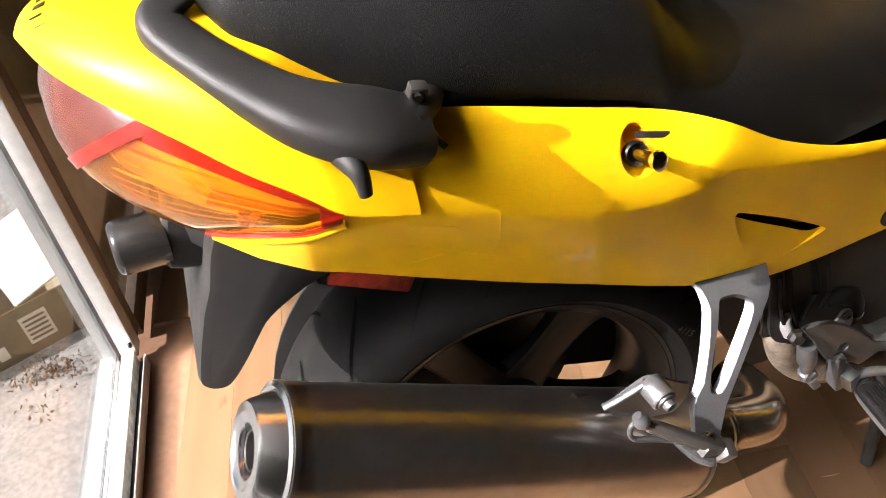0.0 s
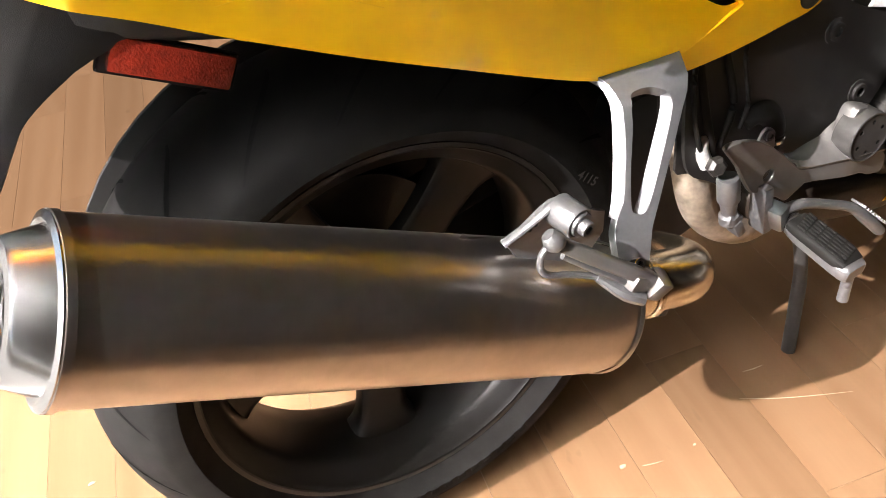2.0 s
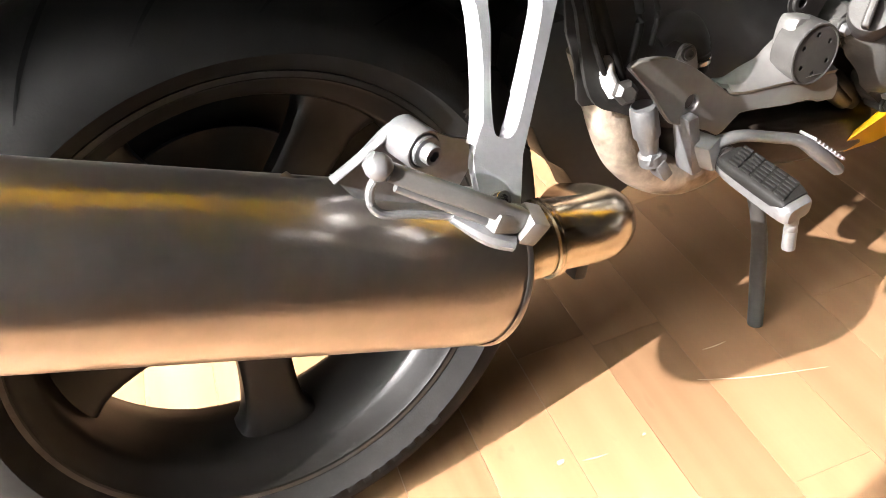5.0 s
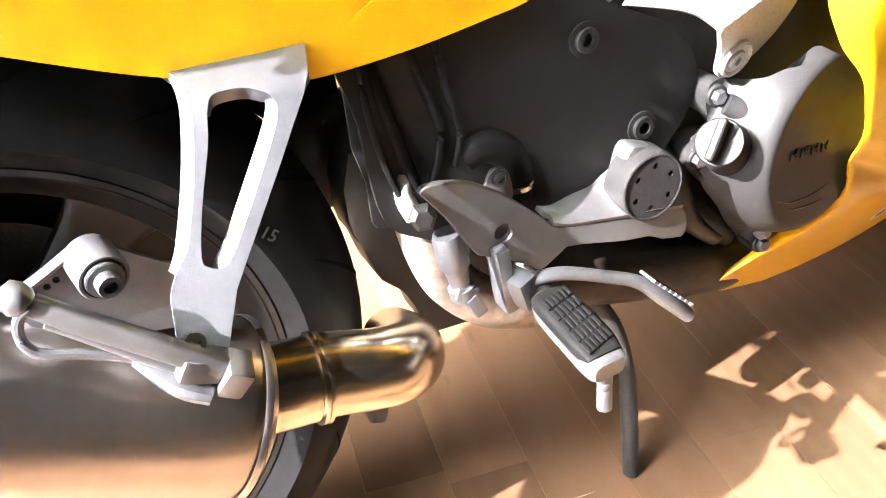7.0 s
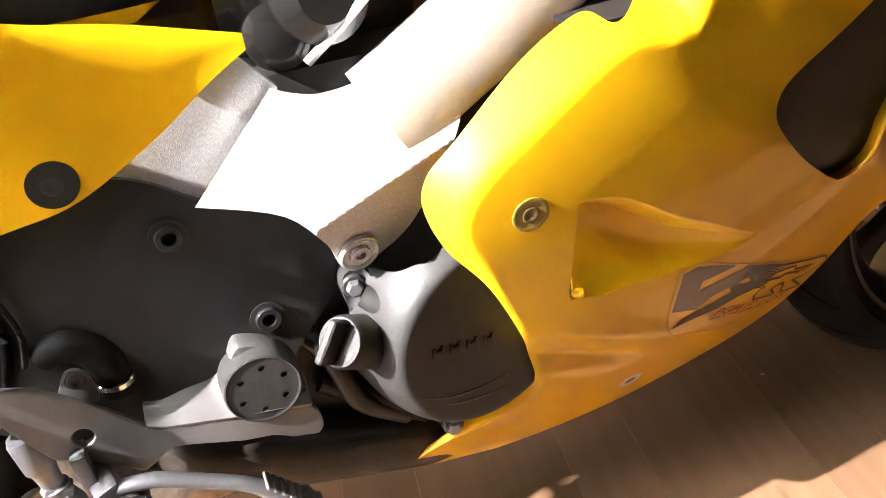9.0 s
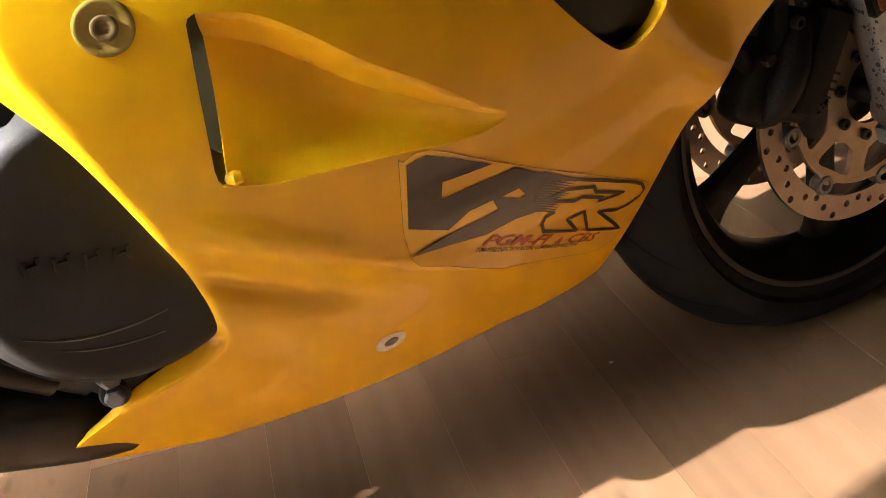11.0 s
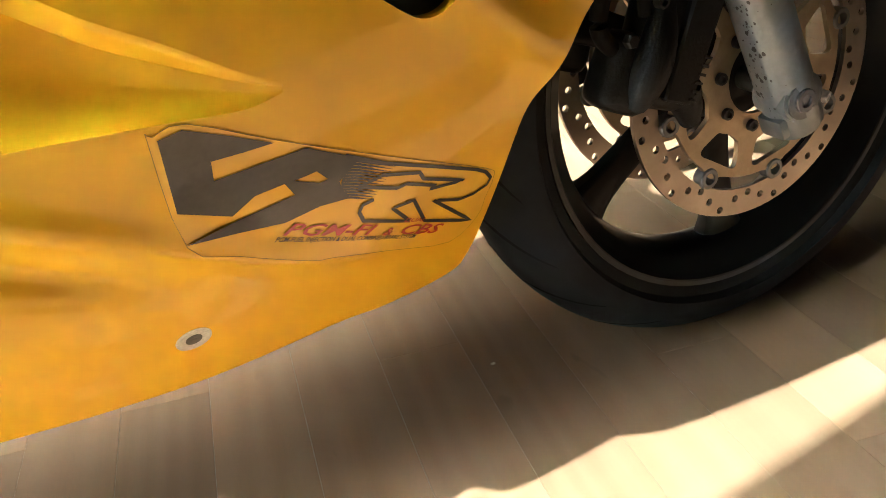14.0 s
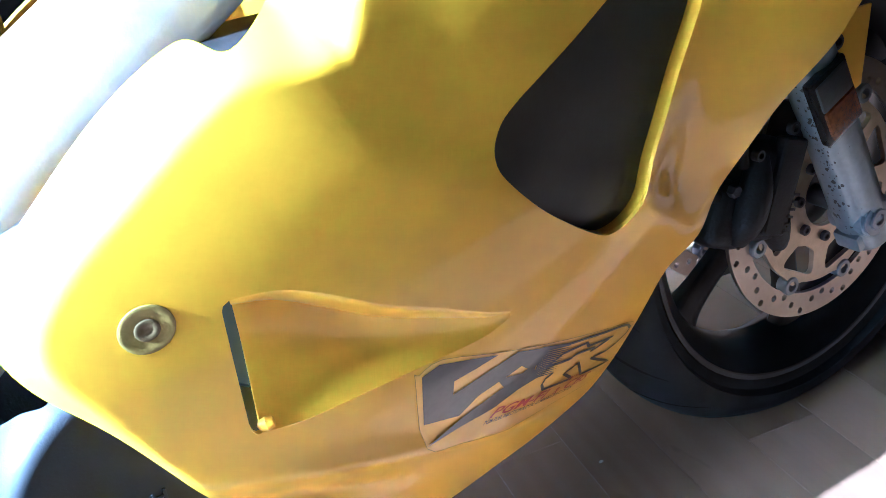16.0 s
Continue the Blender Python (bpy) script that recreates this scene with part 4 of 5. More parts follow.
# rear mudguard, plate hanger, reflector, indicator
FLAP = [(-0.255, 0.815), (-0.276, 0.800), (-0.292, 0.757), (-0.308, 0.724), (-0.333, 0.657), (-0.332, 0.638), (-0.318, 0.629), (-0.303, 0.633), (-0.280, 0.658), (-0.264, 0.679), (-0.245, 0.700), (-0.205, 0.722), (-0.15, 0.745), (-0.16, 0.815)]
part("rear_mudguard", plate(FLAP, -0.13, 0.13, 0.016, 4), BLACK_PLASTIC, bike, "black plastic rear mudguard", sharp=50)
signal = part("rear_indicator", lathe([(0.021, 0.0), (0.0265, 0.002), (0.027, 0.045), (0.025, 0.05), (0.022, 0.052), (0, 0.052)], (-0.314, -0.062, 0.783), (-1, -0.10, 0.10), 32), GLOSS_BLACK, bike, "black rubber indicator stalk")
part("stalk_base", block((0.045, 0.07, 0.07), (-0.298, -0.048, 0.782), 0.014, (0, 15, 0), 3), BLACK_PLASTIC, signal)
undertail = part("undertail", tube([(-0.30, 0, 0.80), (-0.2, 0, 0.785), (-0.05, 0, 0.75), (0.1, 0, 0.70), (0.24, 0, 0.63), (0.34, 0, 0.58)], [0.08, 0.13, 0.145, 0.145, 0.14, 0.12], 24, 5, 0.42, power=4.0), BLACK_PLASTIC, bike, "black undertail moulding")
red = part("side_reflector", block((0.088, 0.008, 0.026), (-0.143, -0.124, 0.708), 0.003, (0, 29, 0)), REFLECTOR, bike, "red side reflector in a black holder")
part("holder", block((0.098, 0.008, 0.031), (-0.145, -0.119, 0.708), 0.003, (0, 29, 0)), GLOSS_BLACK, red)


# ---- wheels ----
def wheel(x, z, tyre_r, rim_r, half_tyre, half_rim, spokes, spoke_w, name, label, turned=0.0):
    """A cast wheel with its tyre, on an axle along y."""
    o = (x, 0, z)
    profile = [(rim_r, -half_rim), (rim_r - 0.006, -half_rim), (rim_r - 0.010, -half_rim + 0.006), (rim_r - 0.024, -half_rim + 0.016), (rim_r - 0.030, -half_rim + 0.030),
               (rim_r - 0.034, -0.012), (rim_r - 0.034, 0.012), (rim_r - 0.030, half_rim - 0.03), (rim_r - 0.010, half_rim - 0.006), (rim_r - 0.006, half_rim), (rim_r, half_rim)]
    hub = part(name, lathe(profile, o, (0, 1, 0), 96, False), RIM, bike, label)
    part("rim_edge", lathe([(rim_r - 0.0045, -half_rim - 0.0012), (rim_r + 0.0005, -half_rim - 0.0018), (rim_r + 0.001, -half_rim + 0.003)], o, (0, 1, 0), 96, False), DARK, hub, "worn rim edge")
    part("hub", lathe([(0.030, -0.055), (0.045, -0.05), (0.05, -0.03), (0.06, 0.0), (0.05, 0.04), (0.03, 0.055)], o, (0, 1, 0), 40), RIM, hub)
    for k in range(spokes):
        a = turned + k * math.tau / spokes
        bm = tube([(0.045, 0, 0), (0.10, 0, 0), (rim_r - 0.06, 0, 0), (rim_r - 0.03, 0, 0)], [spoke_w * 0.8, spoke_w * 0.62, spoke_w * 0.72, spoke_w * 1.1], 16, 4, 0.5, (0, 1, 0), True, 4.0)
        bmesh.ops.transform(bm, matrix=Matrix.Translation(o) @ Matrix.Rotation(-a, 4, "Y"), verts=bm.verts)
        part("spoke", bm, RIM, hub)
    r, w = tyre_r, half_tyre
    crown = [(r - (w * 0.62) * (abs(t) ** 2.3) * 0.9, t * w) for t in np.linspace(-1, 1, 25)]
    side = [(rim_r - 0.004, -half_rim + 0.004), (rim_r + 0.004, -half_rim - 0.003), (rim_r + 0.012, -w + 0.006), ((rim_r + crown[0][0]) / 2, -w - 0.002)]
    tyre = part("tyre", lathe(side + crown + [(a, -b) for a, b in reversed(side)], o, (0, 1, 0), 120, False), RUBBER, hub, "worn black road tyre")
    return hub, tyre


rear, rear_tyre = wheel(0, 0.316, 0.316, 0.227, 0.09, 0.073, 5, 0.046, "rear_wheel", "black cast rear wheel with grey rim edge", -1.71)
# a filled half disc added to keep light out of the upper wheel
wheel_blind = part("wheel_blind", plate([(0.30 * math.cos(a), 0.320 + 0.30 * math.sin(a)) for a in np.linspace(-0.5, 3.0, 30)], 0.100, 0.106, 0.002), BLACK_PLASTIC, bike, "black half disc added behind the wheel to block light")
# an added plate that hides the lit floor between tyre and side cover
part("gap_blind", plate([(0.08, 0.68), (0.37, 0.68), (0.37, 0.43), (0.325, 0.39), (0.29, 0.44), (0.2, 0.54)], 0.112, 0.118, 0.002), BLACK_PLASTIC, bike, "black plate added to darken the gap above the tyre")
part("rear_disc", lathe([(0.128, 0.060), (0.128, 0.065), (0.05, 0.066), (0.05, 0.06)], (0, 0, 0.315), (0, 1, 0), 64), DARK, rear, "steel rear brake disc")
front, front_tyre = wheel(1.45, 0.30, 0.30, 0.232, 0.062, 0.052, 6, 0.028, "front_wheel", "black cast front wheel", -2.5)


def tread(tyre, x, z, r, w, n, mat):
    """Curved rain grooves across the tread, each a near-black strip laid on for its shade."""
    for k in range(n):
        for s in (-1, 1):
            a0 = (k + (0.5 if s > 0 else 0)) * math.tau / n
            rows = []
            for u in np.linspace(0, 1, 9):
                t = 0.12 + 0.80 * u
                rr = r - (w * 0.62) * t**2.3 * 0.9 + 0.0006
                a = a0 + 0.26 * u**1.6
                wide = 0.0038 * math.sin(math.pi * min(max(u, 0.04), 0.96)) ** 0.5 / r
                rows.append([(x + rr * math.cos(a + d), s * t * w, z + rr * math.sin(a + d)) for d in (-wide, wide)])
            part("groove", sheet(rows), mat, tyre, smooth=False)


tread(rear_tyre, 0, 0.316, 0.3164, 0.09, 18, RECESS_SHADE)
tread(front_tyre, 1.45, 0.30, 0.30, 0.062, 20, RECESS_SHADE)


def brake_disc(x, y, z, parent):
    """A floating drilled disc on a spider, with bobbins."""
    r0, r1 = 0.1195, 0.148
    ring = circle_ring(x, z, r1, 96)
    holes = [circle_ring(x, z, r0, 72)]
    for k in range(48):
        a, rr = k * math.tau / 48, (0.1255, 0.1335, 0.1415, 0.1300)[k % 4]
        holes.append(circle_ring(x + rr * math.cos(a), z + rr * math.sin(a), 0.0040, 12))
    disc = thick(part("brake_disc", skin(ring, lambda a, b: np.full(len(a), y), 0.012, holes), BRONZE, parent, "drilled steel brake disc", False), 0.005, 0.0)
    # the carrier: a hub plate with rounded windows between its arms
    steps = [radians(d) for d in (-120.5, -74, -27.5, 19, 62, 107, 150, 195)]
    windows = [circle_ring(x, z, 0.038, 40)]
    for a in steps:
        corner = [(0.066, -0.17), (0.070, -0.24), (0.088, -0.29), (0.0955, -0.25), (0.0935, -0.08), (0.0935, 0.08), (0.0955, 0.25), (0.088, 0.29), (0.070, 0.24), (0.066, 0.17), (0.063, 0.0)]
        windows.append([(x + r * math.cos(a + d), z + r * math.sin(a + d)) for r, d, *_ in smooth_line(corner, 3, True)])
    outer = [(x + (0.1045 + 0.0055 * max(math.cos((t - min(steps, key=lambda a: abs(math.remainder(t - a, math.tau)))) * 8), 0) ** 3) * math.cos(t), z + (0.1045 + 0.0055 * max(math.cos((t - min(steps, key=lambda a: abs(math.remainder(t - a, math.tau)))) * 8), 0) ** 3) * math.sin(t)) for t in np.linspace(0, math.tau, 145)[:-1]]
    thick(part("disc_carrier", skin(outer, lambda a, b: y - 0.003 + 0.05 * np.minimum(np.hypot(a - x, b - z) - 0.066, 0), 0.010, windows), CARRIER, disc, "bronze disc carrier", sharp=40), 0.006, 0.0)
    for a in steps:
        part("bobbin", lathe([(0.0052, 0.006), (0.0100, 0.006), (0.0110, 0.0045), (0.0110, -0.0065), (0.0098, -0.008), (0.0062, -0.008), (0.0052, -0.003), (0.0052, 0.006)],
                             (x + 0.1105 * math.cos(a), y, z + 0.1105 * math.sin(a)), (0, 1, 0), 24, False), SILVER, disc)
        bolt((x + 0.050 * math.cos(a + 0.4), y - 0.007, z + 0.050 * math.sin(a + 0.4)), disc, 0.006, 0.005, DARK)


for sy in (-1, 1):
    brake_disc(1.45, sy * 0.065, 0.30, front)


# ---- exhaust ----
REAR, FRONT = Vector((-0.284, -0.210, 0.6125)), Vector((0.172, -0.190, 0.352))
ALONG = (FRONT - REAR).normalized()
LENGTH = (FRONT - REAR).length
silencer = part("silencer", lathe([(0.0672, 0.0), (0.0672, 0.006), (0.0655, 0.0065), (0.0655, 0.03), (0.0658, LENGTH - 0.05), (0.0655, LENGTH - 0.022), (0.063, LENGTH - 0.008), (0.056, LENGTH - 0.001), (0.045, LENGTH + 0.002), (0.03, LENGTH + 0.003)],
                                  REAR, ALONG, 96), STEEL, bike, "dusty polished stainless steel silencer", sharp=25)
part("end_cap", lathe([(0.0655, 0.004), (0.0665, -0.002), (0.061, -0.004), (0.0575, -0.002), (0.0565, -0.004), (0.0490, -0.024), (0.0465, -0.0275), (0.037, -0.0285), (0.034, -0.026), (0.027, -0.025), (0.0255, -0.022), (0.0255, 0.03)],
                      REAR, ALONG, 72, False), CAP, silencer, "bright turned steel end cap")
part("bore", lathe([(0.0255, 0.03), (0.0, 0.03)], REAR, ALONG, 32, False), DARK, silencer)
part("bore_tube", lathe([(0.018, -0.020), (0.0195, -0.021), (0.0195, 0.03), (0.018, 0.03), (0.018, -0.020)], REAR, ALONG, 32, False), DARK, silencer)
elbow = part("tail_pipe", tube([(0.172, -0.190, 0.364), (0.200, -0.190, 0.359), (0.235, -0.189, 0.352), (0.268, -0.188, 0.341), (0.290, -0.181, 0.331), (0.309, -0.156, 0.314), (0.322, -0.115, 0.290), (0.328, -0.06, 0.26)], [0.0335, 0.0330, 0.0320, 0.0315, 0.0315, 0.031, 0.031, 0.031], 32, 8), TINTED_STEEL, bike, "shiny heat-tinted exhaust link pipe")
for d in (0.036, 0.040):
    part("pipe_band", lathe([(0.0325, -0.001), (0.0352, 0.0), (0.0352, 0.003), (0.0325, 0.004)], (0.186 + d, -0.190, 0.3617 - 0.19 * d), Vector((1, 0.01, -0.2)), 40, False), TINTED_STEEL, elbow)
part("pipe_stay", block((0.014, 0.02, 0.04), (0.275, -0.165, 0.292), 0.003, (0, 20, 0)), DARK, elbow)
header = part("header_pipe", tube([(0.350, -0.100, 0.46), (0.355, -0.110, 0.405), (0.362, -0.112, 0.367), (0.375, -0.112, 0.336), (0.402, -0.112, 0.306), (0.445, -0.110, 0.283), (0.52, -0.09, 0.27), (0.6, -0.06, 0.27)], 0.023, 24, 7), RUST, bike, "rust-stained steel exhaust header pipe")
part("heat_flap", plate([(0.304, 0.62), (0.300, 0.50), (0.306, 0.47), (0.305, 0.435), (0.309, 0.428), (0.340, 0.419), (0.372, 0.412), (0.385, 0.50), (0.38, 0.62)], -0.136, -0.140, 0.0015), BLACK_PLASTIC, header, "black plastic flap")
part("collector_box", tube([(0.435, -0.08, 0.325), (0.455, -0.105, 0.322), (0.50, -0.115, 0.308), (0.60, -0.115, 0.275), (0.68, -0.10, 0.245), (0.72, -0.05, 0.235)], [0.018, 0.036, 0.042, 0.042, 0.038, 0.02], 24, 6, 0.75, power=3), COLLECTOR, header, "brown-grey exhaust collector")

part("linkage_arm", plate(smooth_line([(0.318, 0.372), (0.326, 0.345), (0.332, 0.321), (0.340, 0.299), (0.357, 0.281), (0.368, 0.257), (0.389, 0.216), (0.47, 0.225), (0.53, 0.30), (0.53, 0.42), (0.40, 0.45), (0.33, 0.44)], 2, True), 0.03, -0.02, 0.004), ENGINE, bike, "grimy suspension linkage arm")

# silencer bracket, rubber bush and bolt
HOLES = [circle_ring(0.084, 0.507, 0.0022, 10), circle_ring(0.090, 0.5095, 0.0022, 10)]
mount = thick(part("silencer_bracket", skin(smooth_line([(0.057, 0.508), (0.066, 0.507), (0.098, 0.524), (0.112, 0.527), (0.126, 0.518), (0.150, 0.498), (0.162, 0.492)], 2) + [(0.160, 0.470), (0.143, 0.452), (0.095, 0.462), (0.068, 0.485)], lambda x, z: np.full(len(x), -0.213), 0.008, HOLES), SILVER, bike, "silver silencer bracket plate"), 0.004)
part("bracket_flange", tube([(0.056, -0.214, 0.505), (0.080, -0.216, 0.515), (0.104, -0.218, 0.527)], 0.005, 10, 4, 0.6), SILVER, mount)
part("weld_pad", tube([(0.030, -0.185, 0.507), (0.044, -0.207, 0.487), (0.058, -0.224, 0.466)], 0.006, 10, 4, 0.5), STEEL, mount)
bush_way = Vector((0.18, -0.95, -0.12))
part("bush", lathe([(0.0140, 0.0), (0.0150, 0.0015), (0.0150, 0.026), (0.0140, 0.028), (0.0125, 0.028), (0.0115, 0.026), (0.0110, 0.030), (0.0, 0.030)], (0.1110, -0.214, 0.519), bush_way, 40), SILVER, mount, "silver ring bush")
bolt(Vector((0.1110, -0.214, 0.519)) + bush_way * 0.030, mount, 0.0072, 0.009, SILVER, bush_way, "nut", True, 0.0105)
part("end_seam", lathe([(0.0655, LENGTH - 0.014), (0.0668, LENGTH - 0.012), (0.0668, LENGTH - 0.009), (0.0640, LENGTH - 0.007)], REAR, ALONG, 96, False), STEEL, silencer)
part("wire_loop", tube([(0.080, -0.255, 0.522), (0.070, -0.255, 0.516), (0.0665, -0.255, 0.505), (0.069, -0.256, 0.496), (0.077, -0.257, 0.490), (0.090, -0.258, 0.485), (0.105, -0.260, 0.478), (0.120, -0.262, 0.470)], 0.0032, 10, 6), SILVER, mount)


# ---- passenger peg hanger ----
def hanger_depth(x, z):
    return -0.192 - 0.60 * (0.59 - np.minimum(z, 0.580)) + 1.7 * np.maximum(z - 0.580, 0)


HANGER = (smooth_line([(0.160, 0.640), (0.170, 0.614), (0.184, 0.601), (0.1930, 0.587), (0.1815, 0.550), (0.1640, 0.515)], 4)
          + smooth_line([(0.153, 0.505), (0.147, 0.497), (0.144, 0.487), (0.141, 0.466), (0.150, 0.459), (0.166, 0.459)], 3)
          + smooth_line([(0.183, 0.488), (0.21, 0.518), (0.243, 0.555), (0.273, 0.593), (0.285, 0.640)], 4))
OPENING = smooth_line([(0.206, 0.5835), (0.216, 0.5845), (0.229, 0.5830), (0.2395, 0.577), (0.2385, 0.565), (0.216, 0.537), (0.192, 0.510), (0.181, 0.501), (0.172, 0.503), (0.170, 0.509), (0.180, 0.533), (0.195, 0.562), (0.2005, 0.577)], 4, True)
hanger = thick(part("peg_hanger", skin(HANGER, hanger_depth, 0.006, [OPENING]), SILVER, bike, "silver painted triangular passenger peg hanger", sharp=40), 0.011, -1.0)
bev = hanger.modifiers.new("edge", "BEVEL")
bev.width, bev.segments, bev.limit_method, bev.angle_limit = 0.0007, 1, "ANGLE", radians(50)
# the broad chamfers on the rear side of both legs: front edge, back edge
for front, back in (([(0.1840, 0.601), (0.1930, 0.587), (0.1815, 0.550), (0.1640, 0.515), (0.1530, 0.503)], [(0.1805, 0.600), (0.185, 0.586), (0.172, 0.550), (0.155, 0.515), (0.1475, 0.504)]),
                    ([(0.229, 0.5830), (0.2395, 0.577), (0.2385, 0.565), (0.216, 0.537), (0.192, 0.510), (0.181, 0.501), (0.160, 0.478)], [(0.225, 0.5815), (0.233, 0.5745), (0.230, 0.565), (0.206, 0.537), (0.182, 0.510), (0.174, 0.502), (0.156, 0.478)])):
    rows = []
    for (x0, z0), (x1, z1) in zip(smooth_line(front, 5), smooth_line(back, 5)):
        y = float(hanger_depth(np.array([z0]) * 0, np.array([z0]))[0])
        x0 += 0.0010
        rows.append([(x0 + 0.62 * (x1 - x0) * k / 3, y + 0.0008 + 0.009 * k / 3, z0 + 0.62 * (z1 - z0) * k / 3) for k in range(4)])
    thick(part("leg_chamfer", sheet(rows), SILVER, hanger), 0.0006, 0.0)
peg = part("passenger_peg", tube([(0.160, -0.280, 0.459), (0.135, -0.279, 0.482), (0.100, -0.272, 0.511), (0.080, -0.267, 0.528)], [0.0075, 0.0068, 0.0065, 0.006], 16, 5, 0.9, (0, 1, 0), power=4), BRUSHED, bike, "folded grey passenger footpeg")
part("peg_ball", lathe([(0.0, -0.009), (0.006, -0.008), (0.0088, -0.003), (0.0092, 0.003), (0.007, 0.007), (0, 0.009)], (0.074, -0.266, 0.534), (0.5, -0.3, -0.8), 24), SILVER, peg, "rounded bare aluminium peg end")
part("peg_rib", tube([(0.158, -0.276, 0.449), (0.130, -0.275, 0.472), (0.098, -0.268, 0.500), (0.082, -0.265, 0.514)], [0.0045, 0.004, 0.0035, 0.003], 12, 5), SILVER, peg, "bare lower rib")
part("peg_clevis", joined(block((0.036, 0.020, 0.016), (0.152, -0.276, 0.461), 0.004, (10, 30, 10)), block((0.016, 0.022, 0.022), (0.165, -0.281, 0.452), 0.003, (20, 35, 0))), BRUSHED, peg)
part("peg_underside", tube([(0.118, -0.262, 0.472), (0.136, -0.276, 0.455), (0.150, -0.282, 0.445)], [0.006, 0.010, 0.009], 10, 4, 0.7), SILVER, peg)
bolt((0.149, -0.272, 0.476), hanger, 0.0065, 0.007, CHROME, (0.2, -0.9, 0.4))

# ---- rider's peg plate, peg, pedal ----
PEG_PLATE = smooth_line([(0.330, 0.471), (0.335, 0.4745), (0.350, 0.4735), (0.372, 0.466), (0.385, 0.457), (0.399, 0.446), (0.420, 0.425), (0.438, 0.406), (0.446, 0.402)], 3) + smooth_line([(0.464, 0.400), (0.497, 0.3965), (0.53, 0.392), (0.556, 0.386), (0.561, 0.372), (0.561, 0.363), (0.556, 0.357)], 2) + smooth_line([(0.536, 0.362), (0.522, 0.370), (0.500, 0.373), (0.464, 0.380), (0.449, 0.382)], 2) + smooth_line([(0.432, 0.371), (0.423, 0.369), (0.411, 0.379), (0.378, 0.399), (0.368, 0.407), (0.349, 0.443)], 3)
heel = thick(part("peg_plate", skin(PEG_PLATE, lambda x, z: -0.184 - 0.012 * ramp(x, 0.43, 0.52), 0.008, [circle_ring(0.394, 0.415, 0.0075, 20)]), BRUSHED, bike, "worn grey aluminium heel plate and peg bracket", sharp=40), 0.007, -1.0)
edge = heel.modifiers.new("edge", "BEVEL")
edge.width, edge.segments, edge.limit_method = 0.0013, 2, "ANGLE"
rows = [[(x, -0.1845 - 0.012 * float(ramp(x, 0.43, 0.52)), z0), (x, -0.180, z0 + 0.003 + 0.3 * (z1 - z0)), (x, -0.172, z1 - 0.002), (x, -0.160, z1)] for x, z0, z1 in smooth_line([(0.436, 0.407, 0.410), (0.450, 0.4015, 0.406), (0.470, 0.399, 0.409), (0.490, 0.397, 0.411), (0.505, 0.3955, 0.419), (0.53, 0.392, 0.425), (0.555, 0.386, 0.395)], 4)]
thick(part("arm_ledge", sheet(rows), BRUSHED, heel, "polished upper ledge"), 0.004)
part("pivot_boss", plate(smooth_line([(0.500, 0.415), (0.505, 0.438), (0.511, 0.450), (0.520, 0.451), (0.541, 0.441), (0.549, 0.424), (0.556, 0.388), (0.53, 0.385), (0.505, 0.395)], 3, True), -0.165, -0.188, 0.007), BRUSHED, heel)
pivot = part("pivot_ring", lathe([(0.0305, 0.020), (0.0300, 0.0), (0.0292, -0.0045), (0.0280, -0.0052), (0.0266, -0.0045), (0.0262, -0.001), (0.0262, 0.004)], (0.524, -0.194, 0.417), (0, 1, 0), 48, False), ENGINE, heel, "turned aluminium pivot ring")
CAPPED = [circle_ring(0.524 + 0.0185 * math.cos(k * math.tau / 6 + 0.4), 0.417 + 0.0185 * math.sin(k * math.tau / 6 + 0.4), 0.0026, 10) for k in range(6)]
thick(part("pivot_cap", skin(circle_ring(0.524, 0.417, 0.0264, 48), lambda x, z: np.full(len(x), -0.1985), 0.007, CAPPED), CAP_PAINT, pivot, "grey drilled pivot cap"), 0.003)
part("pivot_back", lathe([(0.0263, 0), (0.0, 0)], (0.524, -0.1945, 0.417), (0, 1, 0), 32, False), DARK, pivot)

A, B = Vector((0.411, -0.192, 0.362)), Vector((0.415, -0.289, 0.345))
rod = (B - A).normalized()
lift = Vector((0.0, 0.0, 1.0)).cross(rod).cross(rod) * -1
foot = part("rider_peg", tube([A + rod * 0.012, A + rod * 0.03, A + rod * 0.06, B - rod * 0.004, B + rod * 0.004], [0.011, 0.0155, 0.0165, 0.0165, 0.013], 16, 4, 0.62, lift, power=4), SILVER, bike, "bare aluminium rider footpeg with black rubber")
pad = part("rubber_pad", tube([A + rod * 0.020 + lift * 0.006, A + rod * 0.032 + lift * 0.007, B - rod * 0.022 + lift * 0.008, B - rod * 0.004 + lift * 0.006], [0.0145, 0.0165, 0.0175, 0.015], 20, 4, 0.42, lift, power=4), RUBBER, foot, "ribbed black rubber pad")
cross = rod.cross(lift).normalized()
for i in range(5):
    for j in range(6):
        c = A + rod * (0.030 + 0.0128 * i + 0.0012 * j) + lift * 0.0152 + cross * (-0.0115 + 0.0046 * j)
        m = Matrix.Translation(c) @ Matrix((cross, rod, lift)).transposed().to_4x4()
        bm = block((0.0027, 0.0105, 0.0026), (0, 0, 0), 0.0006)
        bmesh.ops.transform(bm, matrix=m, verts=bm.verts)
        part("tread_rib", bm, RUBBER, pad)
part("feeler", tube([B - rod * 0.006, B - rod * 0.004 - Vector((0, 0, 0.016)), B + Vector((-0.001, 0.004, -0.042))], [0.009, 0.0062, 0.006], 14, 4), SILVER, foot, "bare peg feeler bolt")
